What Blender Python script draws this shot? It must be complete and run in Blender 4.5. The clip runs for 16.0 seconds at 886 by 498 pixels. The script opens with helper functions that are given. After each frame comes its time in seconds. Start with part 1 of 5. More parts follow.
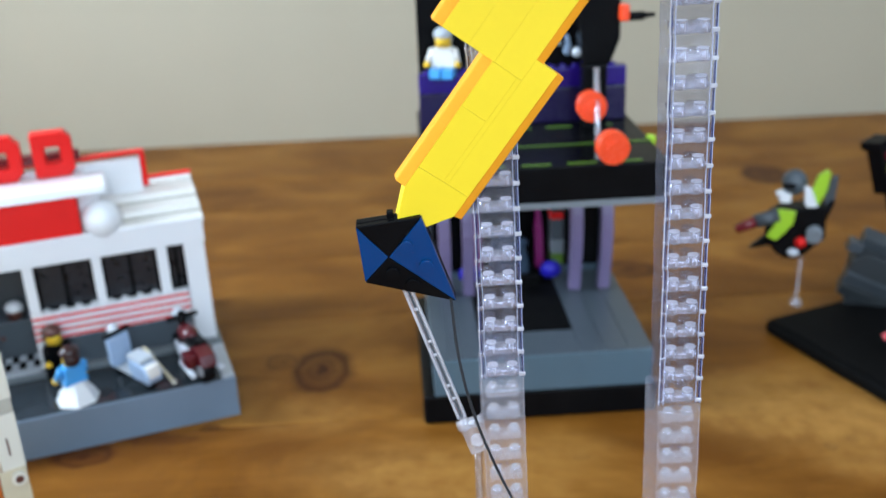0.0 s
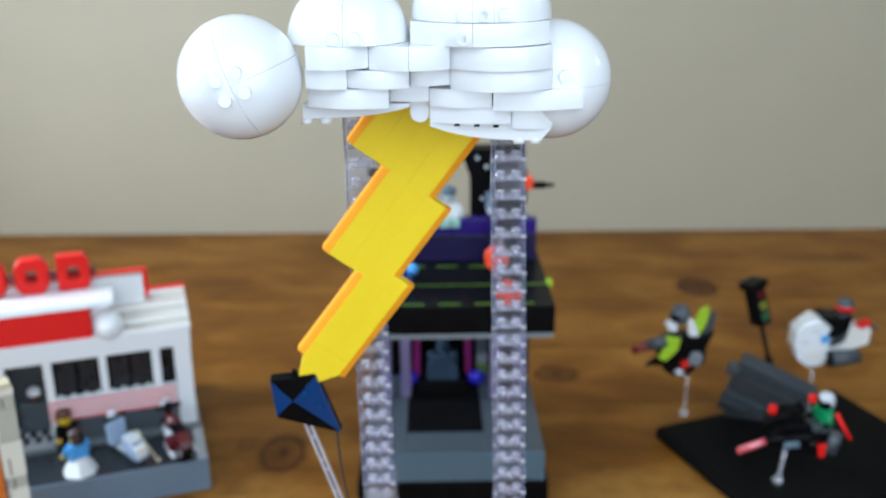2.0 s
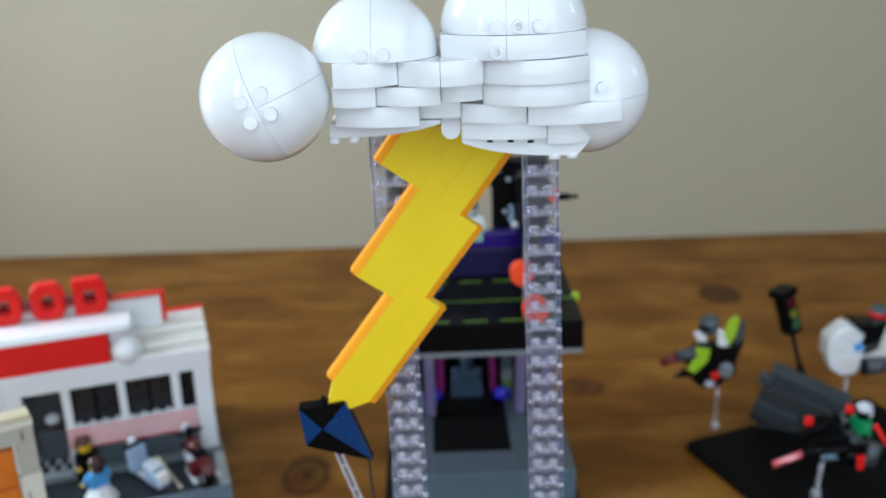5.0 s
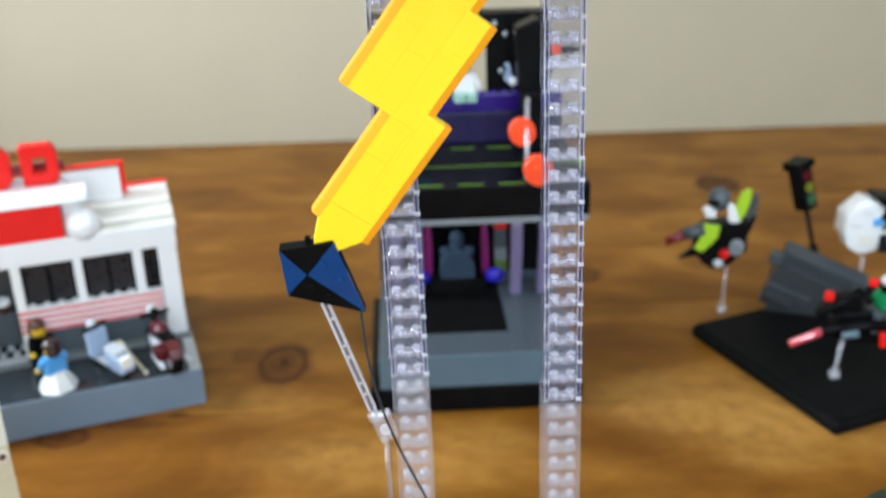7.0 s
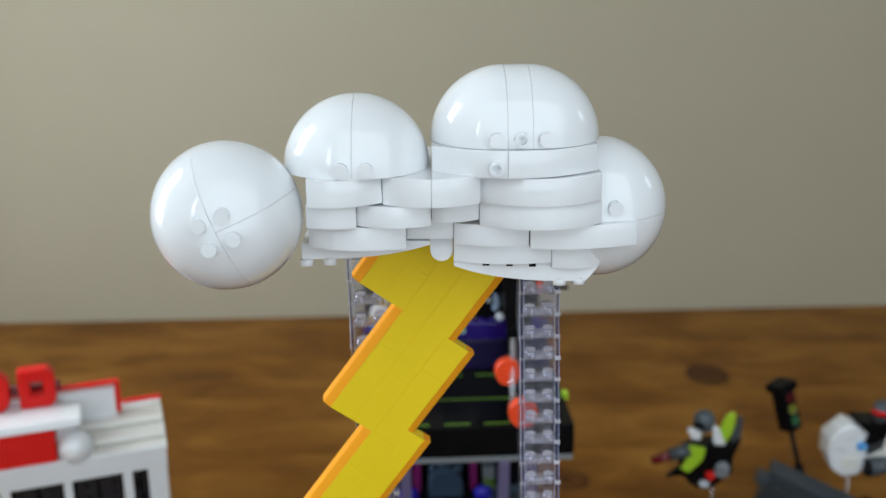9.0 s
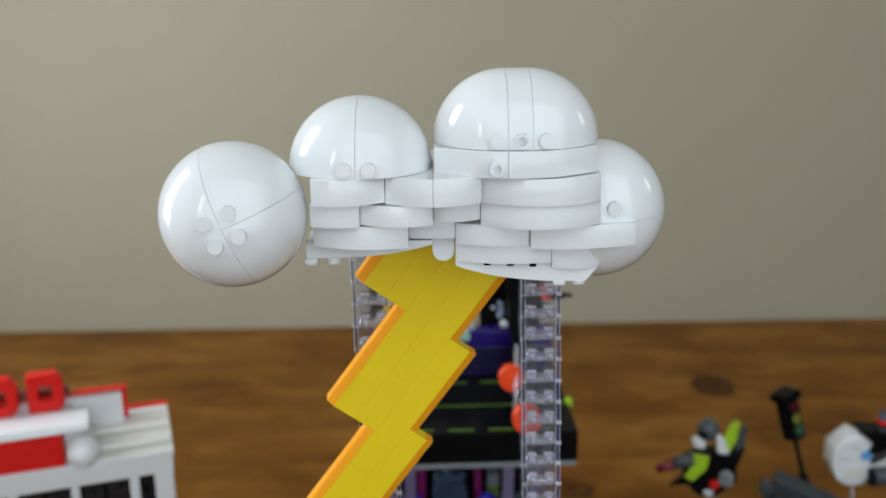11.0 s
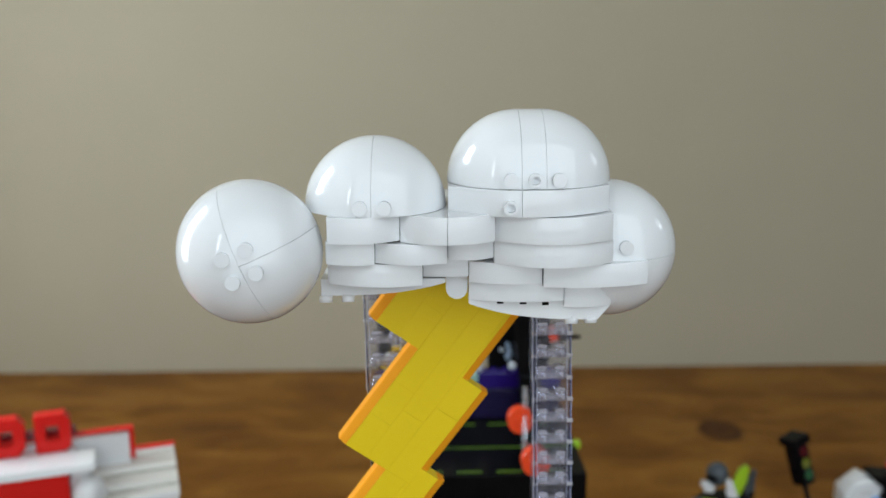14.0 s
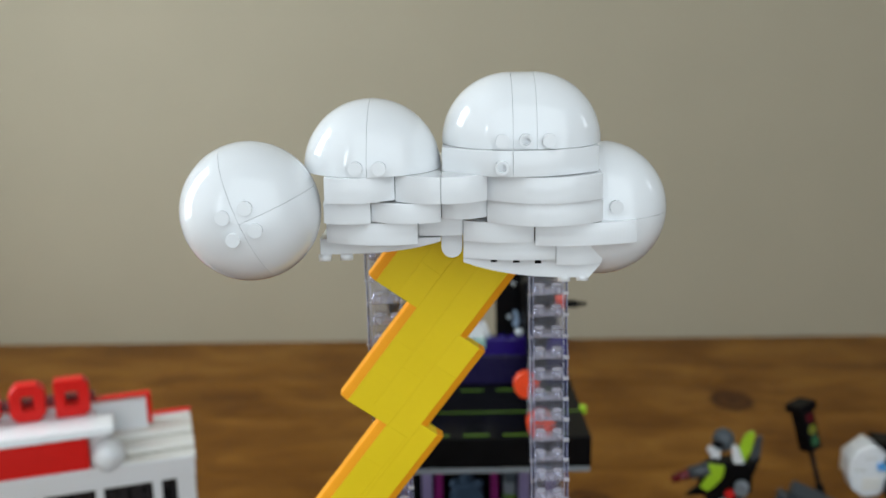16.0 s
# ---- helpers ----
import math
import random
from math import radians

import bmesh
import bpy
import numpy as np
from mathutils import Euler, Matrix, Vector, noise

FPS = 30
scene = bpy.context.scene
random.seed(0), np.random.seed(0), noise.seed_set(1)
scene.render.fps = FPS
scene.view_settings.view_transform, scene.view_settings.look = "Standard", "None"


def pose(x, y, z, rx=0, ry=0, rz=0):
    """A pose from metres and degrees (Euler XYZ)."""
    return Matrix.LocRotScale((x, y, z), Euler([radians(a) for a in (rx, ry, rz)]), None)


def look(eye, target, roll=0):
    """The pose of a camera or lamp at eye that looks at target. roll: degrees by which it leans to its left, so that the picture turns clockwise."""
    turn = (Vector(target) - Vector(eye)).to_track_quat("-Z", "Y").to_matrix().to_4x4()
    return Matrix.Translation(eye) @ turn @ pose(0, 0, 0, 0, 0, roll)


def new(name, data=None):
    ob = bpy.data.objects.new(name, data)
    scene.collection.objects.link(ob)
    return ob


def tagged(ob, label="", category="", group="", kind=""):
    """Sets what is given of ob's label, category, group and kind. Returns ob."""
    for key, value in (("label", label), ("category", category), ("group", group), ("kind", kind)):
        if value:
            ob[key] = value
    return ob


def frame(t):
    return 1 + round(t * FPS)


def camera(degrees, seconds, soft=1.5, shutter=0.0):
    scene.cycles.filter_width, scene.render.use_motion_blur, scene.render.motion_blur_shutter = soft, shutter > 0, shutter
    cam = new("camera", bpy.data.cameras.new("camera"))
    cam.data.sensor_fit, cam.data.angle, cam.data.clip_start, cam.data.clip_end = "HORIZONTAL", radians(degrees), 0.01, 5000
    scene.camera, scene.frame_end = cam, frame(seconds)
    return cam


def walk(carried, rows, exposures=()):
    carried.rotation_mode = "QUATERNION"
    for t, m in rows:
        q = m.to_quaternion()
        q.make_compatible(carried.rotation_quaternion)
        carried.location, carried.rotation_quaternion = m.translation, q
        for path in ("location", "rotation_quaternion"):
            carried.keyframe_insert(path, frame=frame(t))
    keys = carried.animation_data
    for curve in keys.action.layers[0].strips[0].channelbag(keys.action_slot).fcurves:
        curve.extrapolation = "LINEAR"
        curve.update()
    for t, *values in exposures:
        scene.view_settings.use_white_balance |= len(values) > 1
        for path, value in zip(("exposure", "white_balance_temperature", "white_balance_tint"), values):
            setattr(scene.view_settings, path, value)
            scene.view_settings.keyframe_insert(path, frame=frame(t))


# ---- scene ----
cam = camera(48.76, 16.0, shutter=0.3)
PATH = [
    (0, (0.03183, -0.26617, 0.33232), (-0.20367, 1.57182, -0.42026), -2.415),
    (0.5, (0.03397, -0.26742, 0.33677), (-0.20352, 1.57415, -0.40633), -2.012),
    (1, (0.04618, -0.27218, 0.35810), (-0.20158, 1.56874, -0.38328), -2.177),
    (1.5, (0.08303, -0.32236, 0.40874), (-0.17789, 1.54448, -0.25970), -1.597),
    (2, (0.11332, -0.37690, 0.43247), (-0.17282, 1.49194, -0.21988), -0.441),
    (2.5, (0.10615, -0.38544, 0.44190), (-0.18153, 1.49117, -0.18706), -0.038),
    (3, (0.10182, -0.37813, 0.44568), (-0.18993, 1.49968, -0.17778), -0.603),
    (3.2, (0.10302, -0.37813, 0.44449), (-0.18485, 1.50063, -0.17791), -1.203),
    (5.3, (0.09887, -0.35613, 0.42602), (-0.20452, 1.51251, -0.21908), -2.032),
    (5.5, (0.09511, -0.35152, 0.41170), (-0.19942, 1.50756, -0.26439), -1.983),
    (6, (0.08486, -0.32519, 0.37274), (-0.17322, 1.51014, -0.37891), -1.853),
    (6.5, (0.07808, -0.30430, 0.34160), (-0.17561, 1.50945, -0.46209), -2.131),
    (7, (0.07706, -0.31561, 0.36708), (-0.16410, 1.51352, -0.40501), -1.502),
    (7.5, (0.07792, -0.33209, 0.41596), (-0.18657, 1.52906, -0.26678), -1.974),
    (8, (0.07925, -0.31867, 0.44667), (-0.19955, 1.56985, -0.14981), -1.476),
    (8.5, (0.08368, -0.30845, 0.45508), (-0.15948, 1.59974, -0.09239), -0.547),
    (8.7, (0.08487, -0.30506, 0.44831), (-0.16032, 1.60313, -0.09819), -0.647),
    (11, (0.08932, -0.31218, 0.44312), (-0.17742, 1.60208, -0.07114), -0.661),
    (11.5, (0.08908, -0.30916, 0.43553), (-0.17918, 1.60045, -0.09497), -0.953),
    (12, (0.08990, -0.30586, 0.42785), (-0.16960, 1.62335, -0.03130), -0.279),
    (12.5, (0.08350, -0.29967, 0.42566), (-0.17867, 1.62786, -0.03899), -0.646),
    (13, (0.08204, -0.29884, 0.43319), (-0.19072, 1.63261, -0.00853), -0.889),
    (13.5, (0.08510, -0.31060, 0.43981), (-0.18938, 1.62134, 0.00131), -0.778),
    (14, (0.08639, -0.31659, 0.44182), (-0.18998, 1.61795, 0.01617), -0.460),
    (14.5, (0.09041, -0.31704, 0.44331), (-0.21309, 1.61132, 0.00819), -1.866),
    (15, (0.09797, -0.33002, 0.44873), (-0.20664, 1.59903, 0.01745), -0.924),
    (15.5, (0.09483, -0.32919, 0.44461), (-0.22302, 1.59560, 0.00398), -0.936),
    (16, (0.09745, -0.32700, 0.43775), (-0.22098, 1.59073, -0.03224), -0.887),
]
EXPOSE = [(0, 0.18, 5700, 10), (1, 0.18, 5700, 10), (1.5, 0.12, 5800, 10), (2, -0.08, 5850, 10), (2.5, -0.22, 6000, 10), (3, -0.39, 6100, 10),
          (5.3, -0.36, 5950, 10), (5.5, -0.34, 5950, 10), (6, -0.12, 6000, 10), (6.5, 0.18, 6150, 10), (7, 0.34, 6250, 10), (7.5, 0.26, 6200, 10),
          (8, -0.11, 6200, 10), (8.5, -0.48, 6250, 10), (8.7, -0.56, 6300, 10), (11, -0.70, 6500, 10), (12.5, -0.72, 6500, 10), (16, -0.64, 6500, 10)]
walk(cam, [(t, look(eye, target, roll)) for t, eye, target, roll in PATH], EXPOSE)

# ---- light ----
world = bpy.data.worlds.new("daylight")
world.use_nodes = True
scene.world = world
wn = world.node_tree.nodes
sky = wn.new("ShaderNodeTexSky")
sky.sky_type, sky.sun_disc = "NISHITA", False
sky.sun_elevation, sky.sun_rotation = radians(35), radians(60)
wn["Background"].inputs["Strength"].default_value = 0.10
world.node_tree.links.new(sky.outputs["Color"], wn["Background"].inputs["Color"])

cam.data.dof.use_dof = True
cam.data.dof.focus_distance, cam.data.dof.aperture_fstop = 0.34, 10.0

ROOM = pose(0, 0.952, 0, 0, 0, 8.7)      # foot of the back wall, x along the wall, y into the wall


def window_lamp(name, m, width, height, watts, colour):
    data = bpy.data.lights.new(name, "AREA")
    data.shape, data.size, data.size_y, data.energy, data.color = "RECTANGLE", width, height, watts, colour
    ob = new(name, data)
    ob.matrix_world = m
    return ob


RX, LX = 1.75, -1.00                     # inner faces of the side walls
COOL = (0.84, 0.94, 1.0)
window_lamp("window_light", ROOM @ look((RX - 0.01, -0.52, 1.00), (0, -1.25, 0.40)), 0.30, 0.40, 1.4, COOL)
window_lamp("window_light", ROOM @ look((LX - 0.02, -0.68, 0.62), (0, -0.66, 0.24)), 0.26, 0.80, 15.5, COOL)
# added broad front fill; the wide window it stands in is assumed
window_lamp("window_light", ROOM @ look((0.19, -1.70, 0.80), (0.10, -0.80, 0.34)), 1.62, 1.40, 19, COOL)
window_lamp("window_light", ROOM @ look((-0.83, -1.70, 0.78), (0, -0.95, 0.40)), 0.08, 0.46, 1.5, COOL)

# ---- materials ----


def mat_new(name):
    m = bpy.data.materials.new(name)
    m.use_nodes = True
    return m, m.node_tree.nodes, m.node_tree.links, m.node_tree.nodes["Principled BSDF"]


def plastic(name, colour, rough=0.22, wear=0.06, coat=0.0, spec=0.5):
    """Moulded plastic: slight tone drift, dust and fine surface ripple."""
    m, n, l, b = mat_new(name)
    tc = n.new("ShaderNodeTexCoord")
    big, fine = n.new("ShaderNodeTexNoise"), n.new("ShaderNodeTexNoise")
    big.inputs["Scale"].default_value, fine.inputs["Scale"].default_value = 45, 900
    l.new(tc.outputs["Object"], big.inputs["Vector"])
    l.new(tc.outputs["Object"], fine.inputs["Vector"])
    mix = n.new("ShaderNodeMix")
    mix.data_type = "RGBA"
    mix.inputs["A"].default_value = (*[c * (1 - wear) for c in colour], 1)
    mix.inputs["B"].default_value = (*[min(1, c * (1 + wear) + 0.004) for c in colour], 1)
    l.new(big.outputs["Fac"], mix.inputs["Factor"])
    l.new(mix.outputs["Result"], b.inputs["Base Color"])
    mr = n.new("ShaderNodeMapRange")
    mr.inputs["To Min"].default_value, mr.inputs["To Max"].default_value = rough * 0.75, rough * 1.35
    l.new(fine.outputs["Fac"], mr.inputs["Value"])
    l.new(mr.outputs["Result"], b.inputs["Roughness"])
    bump = n.new("ShaderNodeBump")
    bump.inputs["Strength"].default_value, bump.inputs["Distance"].default_value = 0.05, 0.0004
    l.new(big.outputs["Fac"], bump.inputs["Height"])
    l.new(bump.outputs["Normal"], b.inputs["Normal"])
    b.inputs["IOR"].default_value = 1.5
    b.inputs["Coat Weight"].default_value = coat
    b.inputs["Specular IOR Level"].default_value = spec
    return m


def clear(name, colour, body, rough=0.06, shine=0.08, tint=(0.95, 0.95, 0.97)):
    """Clear plastic: see-through, a share of shine, a share of milky scatter with scratches."""
    m, n, l, b = mat_new(name)
    b.inputs["Base Color"].default_value = (*colour, 1)
    b.inputs["Roughness"].default_value = 0.3
    see = n.new("ShaderNodeBsdfTransparent")
    see.inputs["Color"].default_value = (*tint, 1)
    gloss = n.new("ShaderNodeBsdfAnisotropic")
    gloss.inputs["Roughness"].default_value = rough
    gloss.inputs["Color"].default_value = (0.95, 0.95, 1.0, 1)
    tc, no = n.new("ShaderNodeTexCoord"), n.new("ShaderNodeTexNoise")
    no.inputs["Scale"].default_value = 220
    l.new(tc.outputs["Object"], no.inputs["Vector"])
    mr = n.new("ShaderNodeMapRange")
    mr.inputs["To Min"].default_value, mr.inputs["To Max"].default_value = body * 0.7, body * 1.3
    l.new(no.outputs["Fac"], mr.inputs["Value"])
    mix, top = n.new("ShaderNodeMixShader"), n.new("ShaderNodeMixShader")
    l.new(mr.outputs["Result"], mix.inputs["Fac"])
    l.new(see.outputs["BSDF"], mix.inputs[1])
    l.new(b.outputs["BSDF"], mix.inputs[2])
    top.inputs["Fac"].default_value = shine
    l.new(mix.outputs["Shader"], top.inputs[1])
    l.new(gloss.outputs["BSDF"], top.inputs[2])
    l.new(top.outputs["Shader"], n["Material Output"].inputs["Surface"])
    return m


WHITE = plastic("white_plastic", (0.80, 0.81, 0.82), 0.08, 0.015, 0.3)
YELLOW = plastic("yellow_plastic", (0.86, 0.62, 0.008), 0.5, 0.03, 0.0, 0.3)
ORANGE = plastic("bright_orange_plastic", (0.90, 0.35, 0.006), 0.6, 0.03, 0.0, 0.25)
BLUE = plastic("dark_blue_plastic", (0.0010, 0.038, 0.150), 0.10, 0.12, 0.0, 0.45)
BLACK = plastic("black_plastic", (0.0025, 0.0025, 0.003), 0.22, 0.3, 0.0, 0.07)
MATT = plastic("matt_black_plastic", (0.003, 0.003, 0.003), 0.6, 0.3, 0.0, 0.05)
PALEBLUE = plastic("pale_blue_plastic", (0.36, 0.47, 0.64), 0.25, 0.06)
PURPLE_D = plastic("dark_violet_plastic", (0.010, 0.005, 0.05), 0.25, 0.1)
BUST = plastic("slate_plastic", (0.030, 0.052, 0.085), 0.55, 0.15, 0.0, 0.2)
OLIVE = plastic("olive_green_plastic", (0.115, 0.118, 0.034), 0.35, 0.12)
OLIVE_D = plastic("dark_olive_plastic", (0.070, 0.074, 0.022), 0.35, 0.12)
RED = plastic("red_plastic", (0.70, 0.009, 0.006), 0.35, 0.05, 0.0, 0.25)
MAROON = plastic("maroon_plastic", (0.075, 0.005, 0.008), 0.18)
REDW = plastic("red_dark_plastic", (0.15, 0.008, 0.012), 0.22)
GREY_D = plastic("dark_grey_plastic", (0.055, 0.065, 0.075), 0.33, 0.1)
GREY_B = plastic("blue_grey_plastic", (0.086, 0.138, 0.175), 0.33, 0.1)
STONE = plastic("blue_grey_base_plastic", (0.15, 0.20, 0.26), 0.30, 0.08)
PAVE = plastic("pavement_grey_plastic", (0.15, 0.17, 0.18), 0.30, 0.08)
LIME_D = plastic("dim_lime_plastic", (0.085, 0.170, 0.008), 0.35, 0.08)
LAMP_Y = plastic("unlit_yellow_lamp", (0.15, 0.16, 0.006), 0.2, 0.1)
LAMP_G = plastic("unlit_green_lamp", (0.006, 0.085, 0.020), 0.2, 0.1)
GREY_DD = plastic("charcoal_plastic", (0.032, 0.037, 0.040), 0.4, 0.12)
GREY_P = plastic("dull_plate_plastic", (0.20, 0.22, 0.24), 0.35, 0.06)
GREY_M = plastic("mid_grey_plastic", (0.066, 0.082, 0.096), 0.33, 0.08)
GREY_L = plastic("light_grey_plastic", (0.42, 0.45, 0.48), 0.3, 0.06)
ASPHALT = plastic("road_grey_plastic", (0.022, 0.028, 0.033), 0.14, 0.15, 0.0, 0.35)
CREAM = plastic("cream_plastic", (0.76, 0.735, 0.68), 0.3, 0.05)
TAN = plastic("tan_plastic", (0.56, 0.49, 0.33), 0.36, 0.06)
TAN_L = plastic("pale_tan_plastic", (0.66, 0.63, 0.53), 0.36, 0.05)
TAN_G = plastic("sand_grey_plastic", (0.42, 0.40, 0.33), 0.36, 0.05)
DOOR_OR = plastic("dark_orange_plastic", (0.62, 0.16, 0.012), 0.32, 0.06)
PURPLE = plastic("purple_plastic", (0.022, 0.006, 0.19), 0.16, 0.1)
LILAC = plastic("lilac_plastic", (0.20, 0.16, 0.29), 0.3, 0.06)
MAGENTA = plastic("magenta_plastic", (0.24, 0.010, 0.13), 0.3, 0.1)
VIOLET = plastic("blue_violet_plastic", (0.03, 0.02, 0.5), 0.25, 0.1)
LIME = plastic("lime_plastic", (0.36, 0.58, 0.02), 0.3, 0.06)
GREEN = plastic("green_plastic", (0.01, 0.24, 0.08), 0.3, 0.1)
TEAL = plastic("pale_green_plastic", (0.30, 0.50, 0.42), 0.3, 0.06)
SKYBLUE = plastic("sky_blue_plastic", (0.08, 0.34, 0.72), 0.3, 0.06)
SKIN = plastic("toy_yellow_plastic", (0.80, 0.50, 0.02), 0.3, 0.05)
BROWN = plastic("brown_plastic", (0.09, 0.03, 0.02), 0.3, 0.1)
DARKHAIR = plastic("dark_brown_plastic", (0.028, 0.010, 0.009), 0.15, 0.1)
FLUO = plastic("fluorescent_orange_plastic", (0.90, 0.075, 0.015), 0.25, 0.05)
CHROME = plastic("silver_plastic", (0.55, 0.58, 0.62), 0.2, 0.05)
DARKGREEN = plastic("very_dark_green_plastic", (0.008, 0.02, 0.012), 0.3, 0.2)
CORD = plastic("black_cord", (0.012, 0.013, 0.016), 0.7, 0.2)
CLEAR = clear("clear_plastic", (0.80, 0.80, 0.92), 0.035, 0.05, 0.045, (0.84, 0.84, 0.89))
CLEAR_TOP = clear("clear_thick_plastic", (0.90, 0.89, 0.93), 0.48, 0.08, 0.14)
CLEAR_MID = clear("clear_block_plastic", (0.85, 0.84, 0.88), 0.20, 0.06, 0.12)
CLEAR_SOFT = clear("clear_scuffed_bar", (0.82, 0.81, 0.87), 0.16, 0.16, 0.08)
# edge shine and dark refraction of the clear bricks, put into colour
CLEAR_EDGE_SHINE = clear("clear_plastic_edge_shine", (0.72, 0.78, 1.0), 0.55, 0.10, 0.10)
CLEAR_REFRACTION = clear("clear_plastic_refraction", (0.035, 0.05, 0.20), 0.60, 0.10, 0.03)
MILKY = clear("worn_clear_plastic", (0.80, 0.79, 0.86), 0.12, 0.10, 0.05)
SMOKE = clear("smoked_glass_plastic", (0.008, 0.010, 0.014), 0.95, 0.08, 0.012)
REDBAR = clear("clear_red_plastic", (1.0, 0.10, 0.15), 0.85, 0.12, 0.30)


def wood():
    """Varnished pine: long grain, ring bands, knots where they lie in the top."""
    m, n, l, b = mat_new("varnished_pine")
    tc = n.new("ShaderNodeTexCoord")
    info = n.new("ShaderNodeObjectInfo")
    off = n.new("ShaderNodeVectorMath")
    off.operation = "MULTIPLY_ADD"
    comb = n.new("ShaderNodeCombineXYZ")
    l.new(info.outputs["Random"], comb.inputs["X"])
    l.new(info.outputs["Random"], comb.inputs["Z"])
    l.new(comb.outputs["Vector"], off.inputs[0])
    off.inputs[1].default_value = (3.0, 0, 3.0)
    l.new(tc.outputs["Object"], off.inputs[2])
    warp = n.new("ShaderNodeTexNoise")
    warp.inputs["Scale"].default_value = 5.0
    l.new(off.outputs["Vector"], warp.inputs["Vector"])

    def stretched(sx, sy, scale, detail, rough=0.55):
        mp = n.new("ShaderNodeMapping")
        mp.inputs["Scale"].default_value = (sx, sy, 1)
        l.new(off.outputs["Vector"], mp.inputs["Vector"])
        t = n.new("ShaderNodeTexNoise")
        t.inputs["Scale"].default_value, t.inputs["Detail"].default_value = scale, detail
        t.inputs["Roughness"].default_value = rough
        t.inputs["Distortion"].default_value = 0.6
        l.new(mp.outputs["Vector"], t.inputs["Vector"])
        return t

    broad, grain, fibre = stretched(2.0, 3.4, 4.5, 5), stretched(1.4, 12, 4, 4), stretched(2.5, 90, 9, 3)
    ramp = n.new("ShaderNodeValToRGB")
    e = ramp.color_ramp.elements
    e[0].position, e[0].color = 0.35, (0.125, 0.044, 0.0048, 1)
    e[1].position, e[1].color = 0.67, (0.290, 0.128, 0.0210, 1)
    e.new(0.50).color = (0.190, 0.074, 0.0092, 1)
    add = n.new("ShaderNodeMath")
    add.operation = "MULTIPLY_ADD"
    l.new(grain.outputs["Fac"], add.inputs[0])
    add.inputs[1].default_value = 0.20
    half = n.new("ShaderNodeMath")
    half.operation = "MULTIPLY_ADD"
    l.new(broad.outputs["Fac"], half.inputs[0])
    half.inputs[1].default_value = 0.80
    fb = n.new("ShaderNodeMath")
    fb.operation = "MULTIPLY_ADD"
    l.new(fibre.outputs["Fac"], fb.inputs[0])
    fb.inputs[1].default_value, fb.inputs[2].default_value = 0.08, -0.04
    l.new(fb.outputs["Value"], half.inputs[2])
    l.new(half.outputs["Value"], add.inputs[2])
    tone = n.new("ShaderNodeMath")
    tone.operation = "MULTIPLY_ADD"
    l.new(info.outputs["Random"], tone.inputs[0])
    tone.inputs[1].default_value = 0.10
    l.new(add.outputs["Value"], tone.inputs[2])
    sub = n.new("ShaderNodeMath")
    sub.operation = "SUBTRACT"
    sub.inputs[1].default_value = 0.05
    l.new(tone.outputs["Value"], sub.inputs[0])
    l.new(sub.outputs["Value"], ramp.inputs["Fac"])
    colour = ramp.outputs["Color"]
    # knots: centre in the table's own x, y, then half length, half width and strength
    geo = n.new("ShaderNodeNewGeometry")
    wob = n.new("ShaderNodeVectorMath")
    wob.operation = "MULTIPLY_ADD"
    wob.inputs[1].default_value = (0.012, 0.012, 0)
    low = n.new("ShaderNodeVectorMath")
    low.operation = "SUBTRACT"
    low.inputs[1].default_value = (0.006, 0.006, 0)
    l.new(geo.outputs["Position"], low.inputs[0])
    l.new(low.outputs["Vector"], wob.inputs[2])
    wn2 = n.new("ShaderNodeTexNoise")
    wn2.inputs["Scale"].default_value = 60
    l.new(geo.outputs["Position"], wn2.inputs["Vector"])
    l.new(wn2.outputs["Color"], wob.inputs[0])
    for kx, ky, rx, ry, dark in KNOTS:
        mp = n.new("ShaderNodeMapping")
        mp.vector_type = "TEXTURE"
        mp.inputs["Location"].default_value = (kx, ky, 0)
        mp.inputs["Rotation"].default_value = (0, 0, radians(7.1))
        mp.inputs["Scale"].default_value = (rx, ry, 1)
        l.new(wob.outputs["Vector"], mp.inputs["Vector"])
        flat = n.new("ShaderNodeVectorMath")
        flat.operation = "MULTIPLY"
        flat.inputs[1].default_value = (1, 1, 0)
        l.new(mp.outputs["Vector"], flat.inputs[0])
        ln = n.new("ShaderNodeVectorMath")
        ln.operation = "LENGTH"
        l.new(flat.outputs["Vector"], ln.inputs[0])
        rg = n.new("ShaderNodeValToRGB")
        g = rg.color_ramp.elements
        g[0].position, g[0].color = 0.0, (dark, dark, dark, 1)
        g[1].position, g[1].color = 1.0, (0, 0, 0, 1)
        for at, k in ((0.12, 1.0), (0.24, 0.55), (0.36, 0.70), (0.46, 0.42), (0.58, 0.66), (0.70, 0.95), (0.86, 0.30)):
            g.new(at).color = (dark * k, dark * k, dark * k, 1)
        l.new(ln.outputs["Value"], rg.inputs["Fac"])
        mx = n.new("ShaderNodeMix")
        mx.data_type = "RGBA"
        mx.inputs["B"].default_value = (0.050, 0.013, 0.0030, 1)
        l.new(rg.outputs["Color"], mx.inputs["Factor"])
        l.new(colour, mx.inputs["A"])
        colour = mx.outputs["Result"]
    # paler patches broken up by noise: rubbed varnish and painted sheen together
    rub = n.new("ShaderNodeTexNoise")
    rub.inputs["Scale"].default_value, rub.inputs["Detail"].default_value = 75, 5
    l.new(geo.outputs["Position"], rub.inputs["Vector"])
